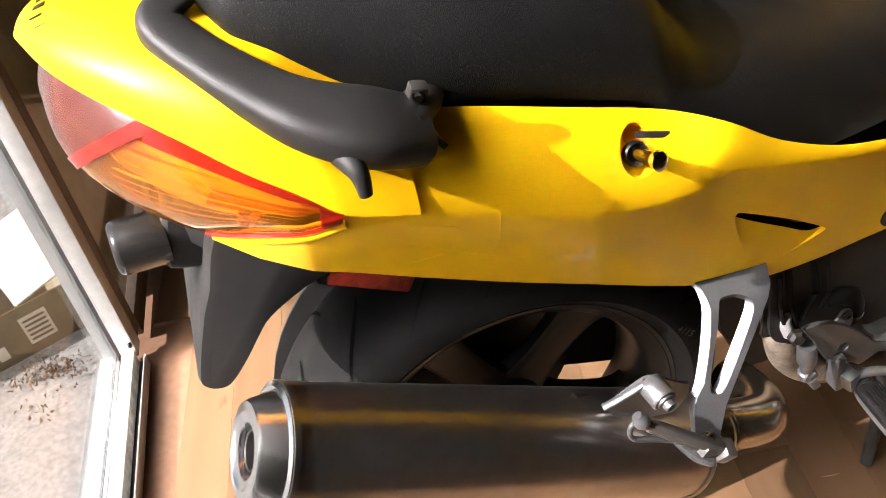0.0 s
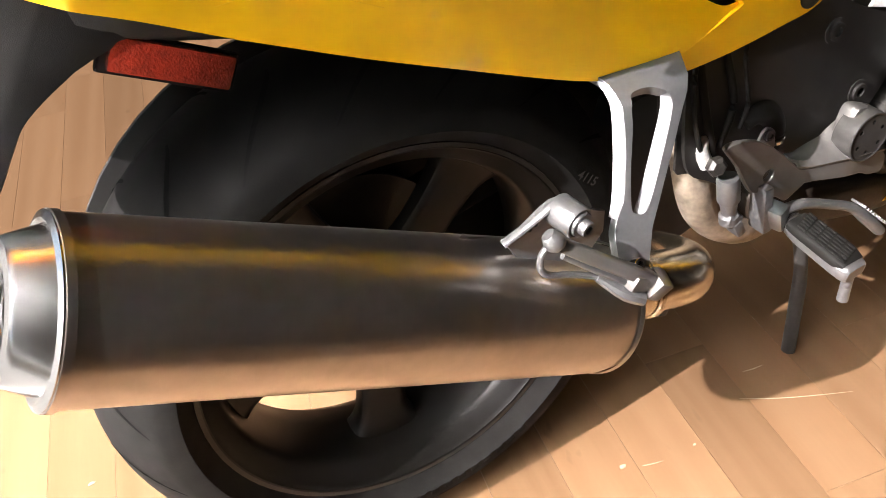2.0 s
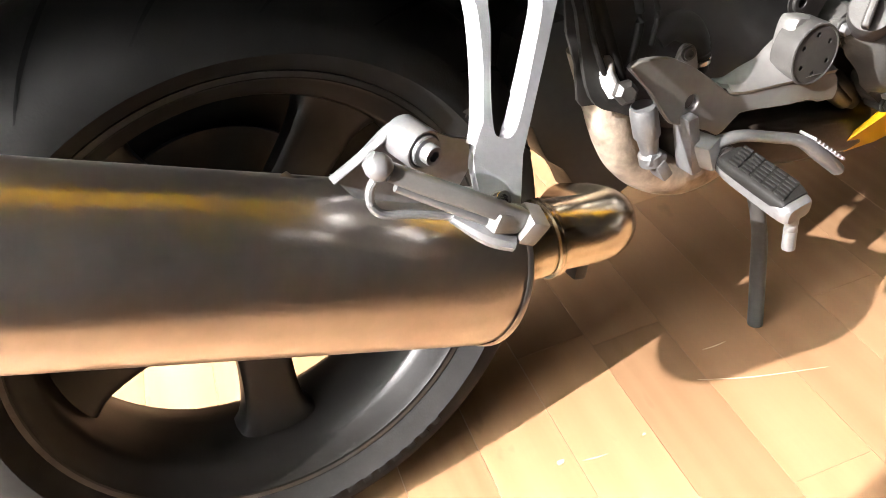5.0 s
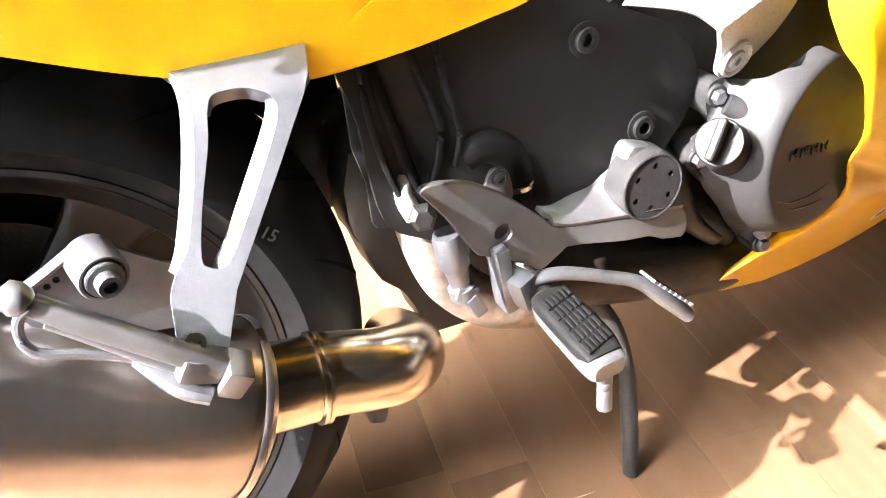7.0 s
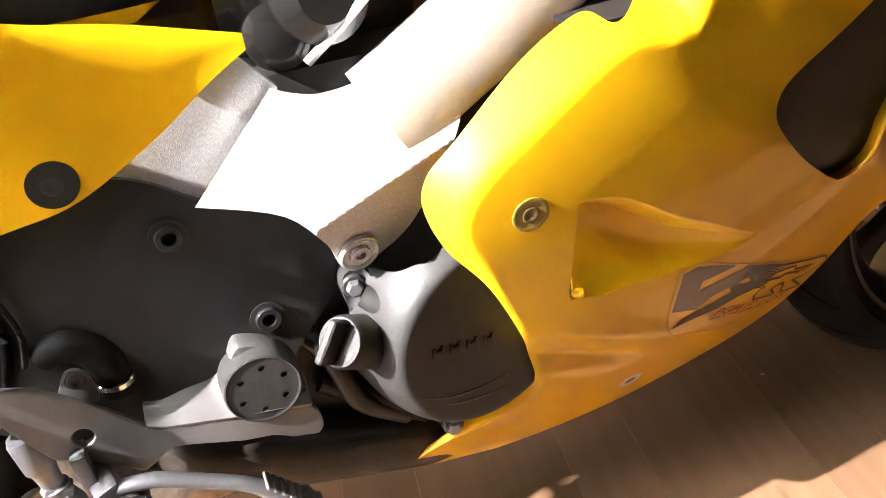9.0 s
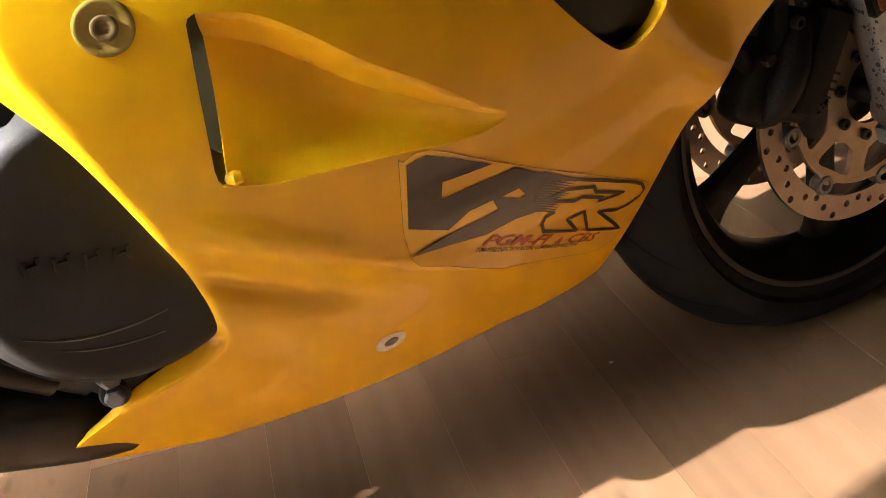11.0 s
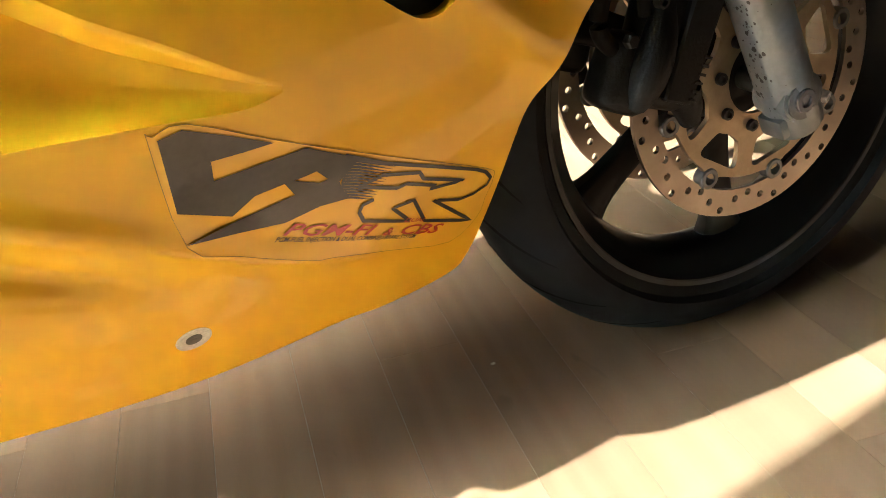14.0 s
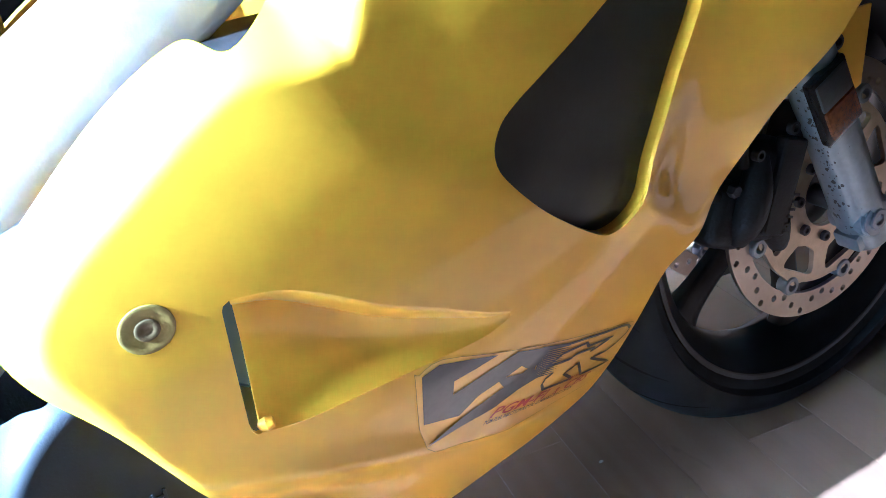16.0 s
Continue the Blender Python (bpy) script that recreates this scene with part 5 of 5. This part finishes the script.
part("peg_clevis", joined(block((0.020, 0.034, 0.030), (0.398, -0.192, 0.368), 0.005, (0, -15, 15)), block((0.012, 0.024, 0.060), (0.3885, -0.184, 0.377), 0.003, (0, -4, 0))), SILVER, foot)
part("spring", joined(*(lathe([(0.0115, -0.002), (0.0135, 0), (0.0115, 0.002)], A + rod * (0.004 + 0.0045 * k), rod, 20, False) for k in range(4))), DARK, foot)
pedal = part("brake_pedal", tube([(0.395, -0.200, 0.376), (0.430, -0.204, 0.374), (0.470, -0.208, 0.357), (0.498, -0.212, 0.343), (0.520, -0.216, 0.322), (0.545, -0.219, 0.294)], [0.007, 0.007, 0.007, 0.0075, 0.010, 0.009], 16, 6, 0.75), SILVER, bike, "silver brake pedal with ridged toe")
for k in range(8):
    u = k / 7
    part("toe_ridge", block((0.005, 0.020, 0.003), (0.508 + 0.034 * u, -0.2145 - 0.004 * u, 0.3385 - 0.034 * u + 0.0065), 0.0008, (0, 45, 0)), SILVER, pedal)

# brake cylinder and hoses behind the heel plate
cylinder = part("brake_cylinder", lathe([(0.011, 0.0), (0.0125, 0.004), (0.0125, 0.03), (0.010, 0.034), (0.008, 0.05), (0.011, 0.052), (0.011, 0.062), (0.006, 0.066)], (0.353, -0.168, 0.422), (0.12, 0, -1), 24), SILVER, bike, "silver rear brake cylinder with rod")
part("clevis", joined(block((0.020, 0.016, 0.012), (0.361, -0.170, 0.366), 0.003, (0, 20, 0)), block((0.012, 0.020, 0.022), (0.367, -0.170, 0.353), 0.003, (0, -25, 0))), SILVER, cylinder)
part("banjo", lathe([(0.009, 0), (0.011, 0.003), (0.011, 0.010), (0.007, 0.014), (0, 0.014)], (0.338, -0.160, 0.44), (-0.2, -0.9, 0.2), 6), DARK, cylinder)
part("cable_tie", tube([(0.335, -0.155, 0.437), (0.330, -0.150, 0.455), (0.334, -0.145, 0.47)], 0.008, 12), CAST, cylinder)
for name, line, r in (("hose", [(0.345, -0.150, 0.44), (0.332, -0.148, 0.50), (0.322, -0.146, 0.56), (0.326, -0.14, 0.62)], 0.006),
                      ("hose", [(0.352, -0.150, 0.45), (0.366, -0.152, 0.50), (0.350, -0.150, 0.57), (0.352, -0.14, 0.63)], 0.004)):
    part(name, tube(line, r, 12, 7), HOSE, cylinder)
tab = part("reservoir_tab", plate(smooth_line([(0.387, 0.440), (0.391, 0.455), (0.397, 0.463), (0.405, 0.462), (0.411, 0.454), (0.411, 0.432)], 3, True), -0.166, -0.170, 0.001), BRUSHED, cylinder)
bolt((0.4015, -0.170, 0.4555), tab, 0.006, 0.004, DARK, washer=0.0075)
part("hose_elbow", tube([(0.382, -0.150, 0.470), (0.398, -0.152, 0.477), (0.415, -0.152, 0.468), (0.424, -0.152, 0.448), (0.424, -0.150, 0.425)], [0.012, 0.014, 0.0145, 0.0145, 0.014], 20, 6), HOSE, cylinder)
part("hose_clamp", lathe([(0.0150, -0.003), (0.0158, -0.002), (0.0158, 0.002), (0.0150, 0.003)], (0.4245, -0.151, 0.436), (0.0, 0.1, -1), 28, False), CHROME, cylinder)

# ---- side cover, frame and engine ----
COVER = smooth_line([(0.30, 0.62), (0.46, 0.592), (0.52, 0.557), (0.575, 0.527), (0.603, 0.490), (0.600, 0.455), (0.575, 0.430), (0.54, 0.395), (0.48, 0.372), (0.40, 0.375), (0.345, 0.41), (0.312, 0.44), (0.305, 0.52)], 5, True)
cover = thick(part("side_cover", skin(COVER, lambda x, z: -0.150 - 0.006 * ramp(x, 0.36, 0.40) + 0.006 * ramp(x, 0.575, 0.605), 0.012), BLACK_PLASTIC, bike, "matt black plastic swingarm cover", sharp=50), 0.005)
for x, z in ((0.491, 0.538), (0.543, 0.450)):
    bolt((x, -0.157, z), cover, 0.010, 0.005, BLACK_PLASTIC, washer=0.014)
part("cover_fin", tube([(0.316, -0.152, 0.60), (0.312, -0.153, 0.54), (0.320, -0.153, 0.48), (0.335, -0.152, 0.435)], 0.003, 10, 6), HOSE, cover)
part("cover_fin", tube([(0.372, -0.158, 0.60), (0.368, -0.160, 0.55), (0.378, -0.160, 0.50), (0.372, -0.158, 0.47)], 0.0025, 10, 6), HOSE, cover)


def frame_depth(x, z):
    crease = 0.532 + 0.38 * (x - 0.591)
    return -0.198 + 0.36 * np.maximum(z - crease, 0) + 0.42 * np.maximum(crease - z, 0)


PIVOT_PLATE = smooth_line([(0.583, 0.627), (0.595, 0.622), (0.614, 0.618), (0.645, 0.622), (0.672, 0.632), (0.69, 0.655)], 4) + smooth_line([(0.712, 0.600), (0.697, 0.572), (0.684, 0.556), (0.671, 0.518), (0.655, 0.497), (0.636, 0.485), (0.618, 0.477), (0.604, 0.485), (0.594, 0.515), (0.570, 0.545), (0.514, 0.563)], 5)
frame_plate = thick(part("frame_plate", skin(PIVOT_PLATE, frame_depth, 0.0028), CAST, bike, "bright cast aluminium frame plate", sharp=25), 0.005)
part("frame_bolt", lathe([(0.0165, -0.004), (0.0165, 0.002), (0.0145, 0.0032), (0.0120, 0.001), (0.0085, 0.001), (0.0078, 0.004), (0.0042, 0.004), (0.0036, 0.001), (0, 0.001)], (0.6175, -0.181, 0.496), (0.1, -1, -0.35), 36), CAST, frame_plate, "sunken ring bolt")
subframe = thick(part("subframe_panel", skin([(0.43, 0.60), (0.50, 0.638), (0.562, 0.655), (0.59, 0.622), (0.57, 0.58), (0.515, 0.555), (0.44, 0.575)], lambda x, z: np.full(len(x), -0.148), 0.02), CAST, bike, "shaded grey aluminium subframe panel"), 0.01)
beam = part("frame_beam", tube([(0.655, -0.163, 0.590), (0.70, -0.165, 0.616), (0.80, -0.163, 0.674), (1.0, -0.13, 0.79)], 0.033, 24, 6, 0.95, (0, 1, 0), power=5), BEAM, bike, "brushed aluminium frame beam")
part("weld_bead", joined(*(lathe([(0.0, -0.004), (0.004, -0.002), (0.0045, 0), (0.004, 0.002), (0, 0.004)], (0.668 + 0.0035 * k, -0.171 - 0.0016 * k + 0.00025 * k * k, 0.628 - 0.0058 * k), (0.5, 0.1, 0.8), 10) for k in range(9))), CAST, beam)

# plain dark boxes added to block light and sight through the bike
engine = part("engine_block", block((0.46, 0.24, 0.34), (0.80, 0, 0.42), 0.03), DARK, bike, "dark blocker in the V4 engine's place behind the fairing")
part("cylinder_head", block((0.30, 0.26, 0.12), (0.62, 0, 0.57), 0.03), DARK, engine)
part("gearbox", block((0.2, 0.24, 0.2), (0.48, 0.0, 0.46), 0.03), DARK, engine)
part("crankcase", block((0.16, 0.25, 0.17), (0.58, 0.0, 0.365), 0.03), DARK, engine)


def clutch_depth(x, z):
    """A tilted flat face with a rounded shoulder falling to the bolted flange."""
    face = -0.204 + 0.2 * (x - 0.6965) - 0.05 * (z - 0.389)
    past = np.maximum(np.hypot(x - 0.7078, z - 0.402) - 0.080, 0)
    return np.minimum(face + 0.055 * (past / 0.027) ** 1.7, -0.166)


CLUTCH = smooth_line([(0.602, 0.462), (0.606, 0.472), (0.615, 0.475), (0.625, 0.4725), (0.640, 0.475), (0.655, 0.481), (0.668, 0.4835), (0.678, 0.490), (0.690, 0.492), (0.70, 0.486), (0.74, 0.46), (0.79, 0.42), (0.80, 0.36),
                      (0.77, 0.32), (0.735, 0.300), (0.700, 0.296), (0.684, 0.292), (0.674, 0.286), (0.666, 0.294), (0.650, 0.311), (0.628, 0.334), (0.613, 0.358), (0.602, 0.378), (0.592, 0.398), (0.586, 0.408), (0.590, 0.418), (0.600, 0.424), (0.604, 0.438), (0.603, 0.450)], 4, True)
clutch = thick(part("clutch_cover", skin(CLUTCH, clutch_depth, 0.0035), ENGINE, bike, "grey painted engine clutch cover", sharp=50), 0.03)
for x, z in ((0.6115, 0.4615), (0.5935, 0.4085), (0.674, 0.2925)):
    y = float(clutch_depth(np.array([x]), np.array([z]))[0])
    part("bolt_boss", lathe([(0.0105, 0.02), (0.0098, -0.002), (0.0086, -0.0035)], (x, y, z), (0.1, 1, 0), 24), ENGINE, clutch)
    bolt((x - 0.0004, y - 0.0035, z), clutch, 0.0058, 0.006, SILVER, (-0.1, -1, 0), socket=False)
part("boss_web", tube([(0.615, -0.176, 0.456), (0.628, -0.186, 0.447), (0.640, -0.204, 0.438)], [0.009, 0.010, 0.006], 16, 5), ENGINE, clutch)
base, point = Vector((0.636, -0.165, 0.398)), Vector((0.585, -0.203, 0.440))
way = (point - base).normalized()
span = (point - base).length
cap = part("oil_cap", lathe([(0.0235, 0.0), (0.0215, span * 0.6), (0.0205, span - 0.004), (0.019, span - 0.001), (0.0, span)], base, way, 40), CAP_PAINT, clutch, "dark oil filler cap with grip bar")
fin = block((0.0075, 0.036, 0.026), (0, 0, 0), 0.0035, segments=3)
side = way.cross(Vector((0.35, 0, 1))).normalized()
bmesh.ops.transform(fin, matrix=Matrix.Translation(point + way * 0.004) @ Matrix((side, way.cross(side), way)).transposed().to_4x4(), verts=fin.verts)
part("grip_bar", fin, CAP_PAINT, clutch)
for k in range(4):
    x, z = 0.6575 + 0.0152 * k, 0.4095 - 0.0033 * k
    y = float(clutch_depth(np.array([x]), np.array([z]))[0])
    for a, wide, tall in ((-0.0037, 0.0022, 0.0085), (0.0037, 0.0022, 0.0085), (0.0, 0.0075, 0.0016)):
        part("raised_bar", block((wide, 0.0016, tall), (x + a, y + 0.2 * a - 0.0005, z), 0.0003, (3, 0, 11)), ENGINE, clutch)
for line in (((0.6409, 0.3703), (0.658, 0.3615), (0.675, 0.3564), (0.698, 0.3535), (0.7186, 0.3548)), ((0.6524, 0.3572), (0.668, 0.350), (0.6844, 0.3453), (0.70, 0.3425), (0.7141, 0.3413))):
    part("scuff", tube([(x, float(clutch_depth(np.array([x]), np.array([z]))[0]) - 0.0002, z) for x, z in line], [0.0002, 0.0007, 0.0009, 0.0006, 0.0002], 6, 6), BRUSHED, clutch, "bare scraped line in the paint")
part("water_pipe", tube([(0.565, -0.14, 0.42), (0.585, -0.15, 0.39), (0.60, -0.15, 0.34), (0.64, -0.14, 0.30)], 0.010, 14, 6), DARK, engine)
part("water_pipe", tube([(0.575, -0.13, 0.36), (0.62, -0.14, 0.33), (0.66, -0.13, 0.29)], 0.014, 14, 6), ENGINE, engine)
part("drain_bolt", lathe([(0.008, 0.0), (0.009, 0.01), (0.006, 0.016), (0, 0.016)], (0.672, -0.16, 0.306), (0.2, -0.95, 0.1), 6), SILVER, engine)
body_throttle = part("throttle_body", joined(block((0.16, 0.20, 0.10), (0.64, 0, 0.675), 0.025), lathe([(0.03, 0), (0.034, 0.01), (0.034, 0.05), (0.02, 0.06)], (0.63, -0.09, 0.665), (0.1, -1, 0.2), 28), lathe([(0.022, 0), (0.024, 0.03), (0.014, 0.035)], (0.60, -0.10, 0.645), (0, -1, 0.2), 24)), GLOSS_BLACK, bike, "dark throttle bodies and airbox")
part("throttle_cable", tube([(0.615, -0.142, 0.632), (0.65, -0.148, 0.66), (0.70, -0.145, 0.70), (0.76, -0.13, 0.75)], 0.0035, 10, 6), CAST, body_throttle)
# the tank is out of view and only added for its shadow
tank = part("fuel_tank", tube([(0.52, 0, 0.80), (0.60, 0, 0.84), (0.75, 0, 0.88), (0.92, 0, 0.88), (1.02, 0, 0.84)], [0.06, 0.12, 0.165, 0.17, 0.10], 32, 7, 0.72, (0, 0, 1), power=2.6), YELLOW, bike, "simple yellow fuel tank, unseen, added to cast shade")

# centre stand and swingarm
stand = part("centre_stand", tube([(0.50, -0.115, 0.285), (0.535, -0.118, 0.23), (0.552, -0.119, 0.16), (0.556, -0.118, 0.085), (0.558, -0.117, 0.001)], [0.009, 0.010, 0.010, 0.010, 0.010], 16, 6, 0.8), CAP_PAINT, bike, "dark steel centre stand leg")

part("hub_carrier", lathe([(0.03, 0.16), (0.085, 0.155), (0.105, 0.13), (0.112, 0.10), (0.112, 0.085), (0.05, 0.08)], (0, 0, 0.315), (0, 1, 0), 40), DARK, bike, "dark swingarm hub behind the wheel")
part("swingarm", tube([(0.55, 0.09, 0.41), (0.35, 0.11, 0.39), (0.12, 0.12, 0.34), (0.0, 0.11, 0.315)], [0.05, 0.055, 0.05, 0.06], 20, 6, 0.7, (0, 1, 0), power=3), DARK, bike, "dark single-sided swingarm")

# ---- front end ----
rake = Vector((-0.42, 0, 0.907)).normalized()
for sy in (-1, 1):
    base = Vector((1.446, sy * 0.112, 0.292))
    fork = part("fork_leg", lathe([(0.012, -0.042), (0.022, -0.040), (0.0258, -0.034), (0.0265, 0.02), (0.0265, 0.24), (0.029, 0.25), (0.029, 0.30), (0.022, 0.305), (0.021, 0.50)], base, rake, 36), FORK, bike, "chipped silver fork leg")
    part("axle_clamp", lathe([(0.019, -0.022), (0.0235, -0.020), (0.0245, 0.0), (0.0235, 0.020), (0.019, 0.022)], base, (0, 1, 0), 36), FORK, fork)
    part("clamp_lug", block((0.030, 0.030, 0.022), base + Vector((-0.004, 0, -0.026)), 0.004, (0, -25, 0)), FORK, fork)
    bolt(base + Vector((-0.004, sy * 0.0235, -0.001)), fork, 0.0115, 0.005, SILVER, (0, sy, 0), "axle_bolt", True, 0.0185)
    bolt(base + Vector((0.030, sy * 0.010, -0.006)), fork, 0.006, 0.01, CAST, (0.4, sy, -0.2), "pinch_bolt")
    chips, pick = bmesh.new(), random.Random(31 + sy)
    for k in range(150):
        s, a, size = 0.24 * pick.random() ** 0.7 - 0.01, pick.gauss(0.30, 0.26), 0.0022 * pick.random() ** 2.2 + 0.0004
        side = rake.cross(Vector((0, 1, 0))).normalized()
        ring = []
        for q in range(8):
            b = a + size * pick.uniform(0.5, 1.1) * math.cos(q * math.pi / 4) / 0.0265
            out = (side * math.cos(b) + Vector((0, sy * math.sin(b), 0))) * 0.02672
            ring.append(chips.verts.new(base + rake * (s + size * 1.5 * pick.uniform(0.5, 1.1) * math.sin(q * math.pi / 4)) + out))
        chips.faces.new(ring)
    part("worn_paint", chips, DARK, fork, "dark chips in the silver paint")
    grip = part("brake_caliper", joined(
        block((0.072, 0.050, 0.105), (1.322, sy * 0.082, 0.352), 0.020, (0, 18, 0), 4),
        block((0.055, 0.044, 0.070), (1.283, sy * 0.078, 0.337), 0.018, (0, 24, 0), 4),
        block((0.034, 0.016, 0.10), (1.334, sy * 0.106, 0.356), 0.006, (0, 20, 0), 3),
        tube([(1.310, sy * 0.100, 0.395), (1.300, sy * 0.106, 0.366), (1.290, sy * 0.104, 0.335), (1.284, sy * 0.095, 0.310)], [0.010, 0.016, 0.017, 0.010], 18, 5),
        tube([(1.335, sy * 0.095, 0.315), (1.345, sy * 0.092, 0.295), (1.352, sy * 0.088, 0.280)], [0.018, 0.014, 0.010], 16, 4),
        block((0.030, 0.03, 0.09), (1.362, sy * 0.085, 0.385), 0.006, (0, 22, 0))), CALIPER, bike, "black three-piston brake caliper")
    part("brake_hose", tube([(1.27, sy * 0.085, 0.36), (1.25, sy * 0.09, 0.385), (1.262, sy * 0.09, 0.43), (1.30, sy * 0.09, 0.50)], 0.008, 12, 6), RUBBER, grip)
    part("brake_hose", tube([(1.29, sy * 0.10, 0.39), (1.285, sy * 0.105, 0.43), (1.31, sy * 0.10, 0.50)], 0.006, 12, 6), RUBBER, grip)
    bolt((1.300, sy * 0.105, 0.400), grip, 0.006, 0.008, DARK, (0, sy, 0))
    bolt((1.272, sy * 0.102, 0.372), grip, 0.006, 0.008, DARK, (0, sy, 0), socket=False)
    bolt((1.350, sy * 0.104, 0.412), grip, 0.007, 0.006, DARK, (0, sy, 0))
    if sy < 0:
        for k in range(6):
            part("raised_bar", block((0.0080, 0.0010, 0.0026), (1.3315 + 0.0032 * k, -0.1148, 0.310 + 0.0070 * k), 0.0003, (0, 22, 0)), ENGINE, grip)
    holder = part("reflector_holder", block((0.050, 0.010, 0.074), (1.366, sy * 0.137, 0.440), 0.003, (0, -25, 0)), GLOSS_BLACK, bike, "dark brown reflector holder on the fork")
    part("fork_reflector", block((0.042, 0.006, 0.032), (1.3740, sy * 0.142, 0.4255), 0.002, (0, -25, 0)), ORANGE, holder, "amber side reflector")
    part("reflector_cover", block((0.042, 0.005, 0.030), (1.3600, sy * 0.142, 0.4550), 0.002, (0, -25, 0)), DARK, holder, "dull red-brown upper half")
part("axle", lathe([(0.012, -0.11), (0.012, 0.11)], (1.447, 0, 0.295), (0, 1, 0), 20), DARK, bike)
rows = []
for a in np.radians(np.linspace(25, 128, 30)):
    r = 0.322
    row = []
    for t in np.linspace(-1, 1, 17):
        drop = 0.055 * abs(t) ** 5 + 0.012 * t * t
        row.append((1.45 + (r - drop) * math.cos(a), t * 0.082, 0.30 + (r - drop) * math.sin(a)))
    rows.append(row)
fender = thick(part("front_mudguard", sheet(rows), YELLOW, bike, "glossy yellow front mudguard", sharp=70), 0.003)
bolt((1.425, -0.092, 0.475), fender, 0.008, 0.004, DARK)
part("fender_stay", plate([(1.385, 0.50), (1.40, 0.44), (1.43, 0.405), (1.47, 0.42), (1.48, 0.50)], -0.086, -0.090, 0.001), YELLOW, fender)

# markings on the rear tyre's flank
lettering("4115", 0.015, (0.214, 0.440), rear_tyre, CAP_PAINT, lambda x, z: np.full(len(x), -0.0935), -42, 0, 1.0)
for k in range(14):
    a = radians(-118 + 4.4 * k)
    part("raised_bar", block((0.011, 0.0016, 0.008), (0.250 * math.cos(a), -0.0918, 0.315 + 0.250 * math.sin(a)), 0.0004, (0, 90 - math.degrees(a), 0)), RUBBER, rear_tyre)

# ---- small marks on the floor ----
def fleck(x, y, size, seed):
    """A dried splash of pale paint."""
    r = random.Random(seed)
    bm = bmesh.new()
    ring = [bm.verts.new((x + size * r.uniform(0.4, 1.0) * math.cos(a), y + 0.6 * size * r.uniform(0.4, 1.0) * math.sin(a), 0.0009)) for a in np.linspace(0, math.tau, 14)[:-1]]
    top = bm.faces.new(ring)
    low = bmesh.ops.extrude_face_region(bm, geom=[top])
    bmesh.ops.translate(bm, vec=(0, 0, -0.0012), verts=[v for v in low["geom"] if isinstance(v, bmesh.types.BMVert)])
    bmesh.ops.recalc_face_normals(bm, faces=bm.faces[:])
    tagged(part("paint_fleck", bm, FLECK, None, "", False), "small pale dried paint splash on the laminate floor", "stain", "floor splashes")


for k, (x, y, size) in enumerate(((0.235, -0.150, 0.006), (-0.37, 0.16, 0.010), (-0.40, 0.235, 0.006), (1.19, 0.035, 0.004), (1.065, -0.19, 0.008))):
    fleck(x, y, size, k)

for k, (x, y, size) in enumerate(((0.199, -0.264, 0.013), (0.216, -0.271, 0.005), (0.097, -0.136, 0.006), (0.074, -0.171, 0.008), (0.080, -0.152, 0.005), (0.335, -0.174, 0.003))):
    fleck(x, y, size, 20 + k)


def floor_scratch(points):
    """A pale hairline scored into the laminate."""
    tagged(part("floor_scratch", tube([(x, y, 0.0001) for x, y in points], [0.0002] + [0.0007] * (len(points) - 2) + [0.0002], 6, 8, 0.6), FLECK), "thin pale scratch in the laminate floor", "scratch", "floor scratches")


floor_scratch([(0.438, -0.146), (0.491, -0.181), (0.571, -0.222)])
floor_scratch([(0.477, -0.112), (0.493, -0.116), (0.509, -0.118)])
floor_scratch([(0.256, -0.163), (0.270, -0.168), (0.285, -0.172)])
chance = random.Random(5)
for k in range(26):
    fleck(chance.uniform(-0.25, 1.25), chance.uniform(-0.75, -0.22), chance.uniform(0.0015, 0.0042), 40 + k)

# ---- the floor's planks ----
WIDE, LONG = 0.0965, 0.62
RUN = pose(0.266, -0.075, 0, 0, 0, -10)


def plank_mesh():
    bm = block((WIDE - 0.0003, LONG - 0.0003, 0.010), (0, 0, -0.005), 0.0002, segments=1)
    me = bpy.data.meshes.new("plank")
    bm.to_mesh(me)
    bm.free()
    me.materials.append(OAK)
    return me


shared = plank_mesh()
rest = bmesh.new()
rng = random.Random(11)
ROOM = SHOP.inverted() @ RUN
for i in range(-18, 66):
    lag = rng.random() * LONG
    for j in range(-8, 8):
        x, y = WIDE * (i + 0.5), j * LONG + lag
        ends = [ROOM @ Vector((x + a * WIDE / 2, y + b * LONG / 2, 0)) for a, b in ((-1, -1), (1, -1), (1, 1), (-1, 1))]
        if min(e.x for e in ends) < -0.03 or max(e.x for e in ends) > 6.12 or min(e.y for e in ends) < -3.86 or max(e.y for e in ends) > 3.46:
            continue
        if x < 2.3 and -1.1 < y < 1.5:
            ob = new("plank", shared)
            ob.parent = floor
            ob.matrix_basis = RUN @ pose(x, y, 0)
        else:
            rest.faces.new([rest.verts.new(RUN @ Vector((x + a * (WIDE / 2 - 0.0004), y + b * (LONG / 2 - 0.0004), 0))) for a, b in ((-1, -1), (1, -1), (1, 1), (-1, 1))])
tagged(part("planks_beyond", rest, OAK, floor, "", False), kind="stuff")
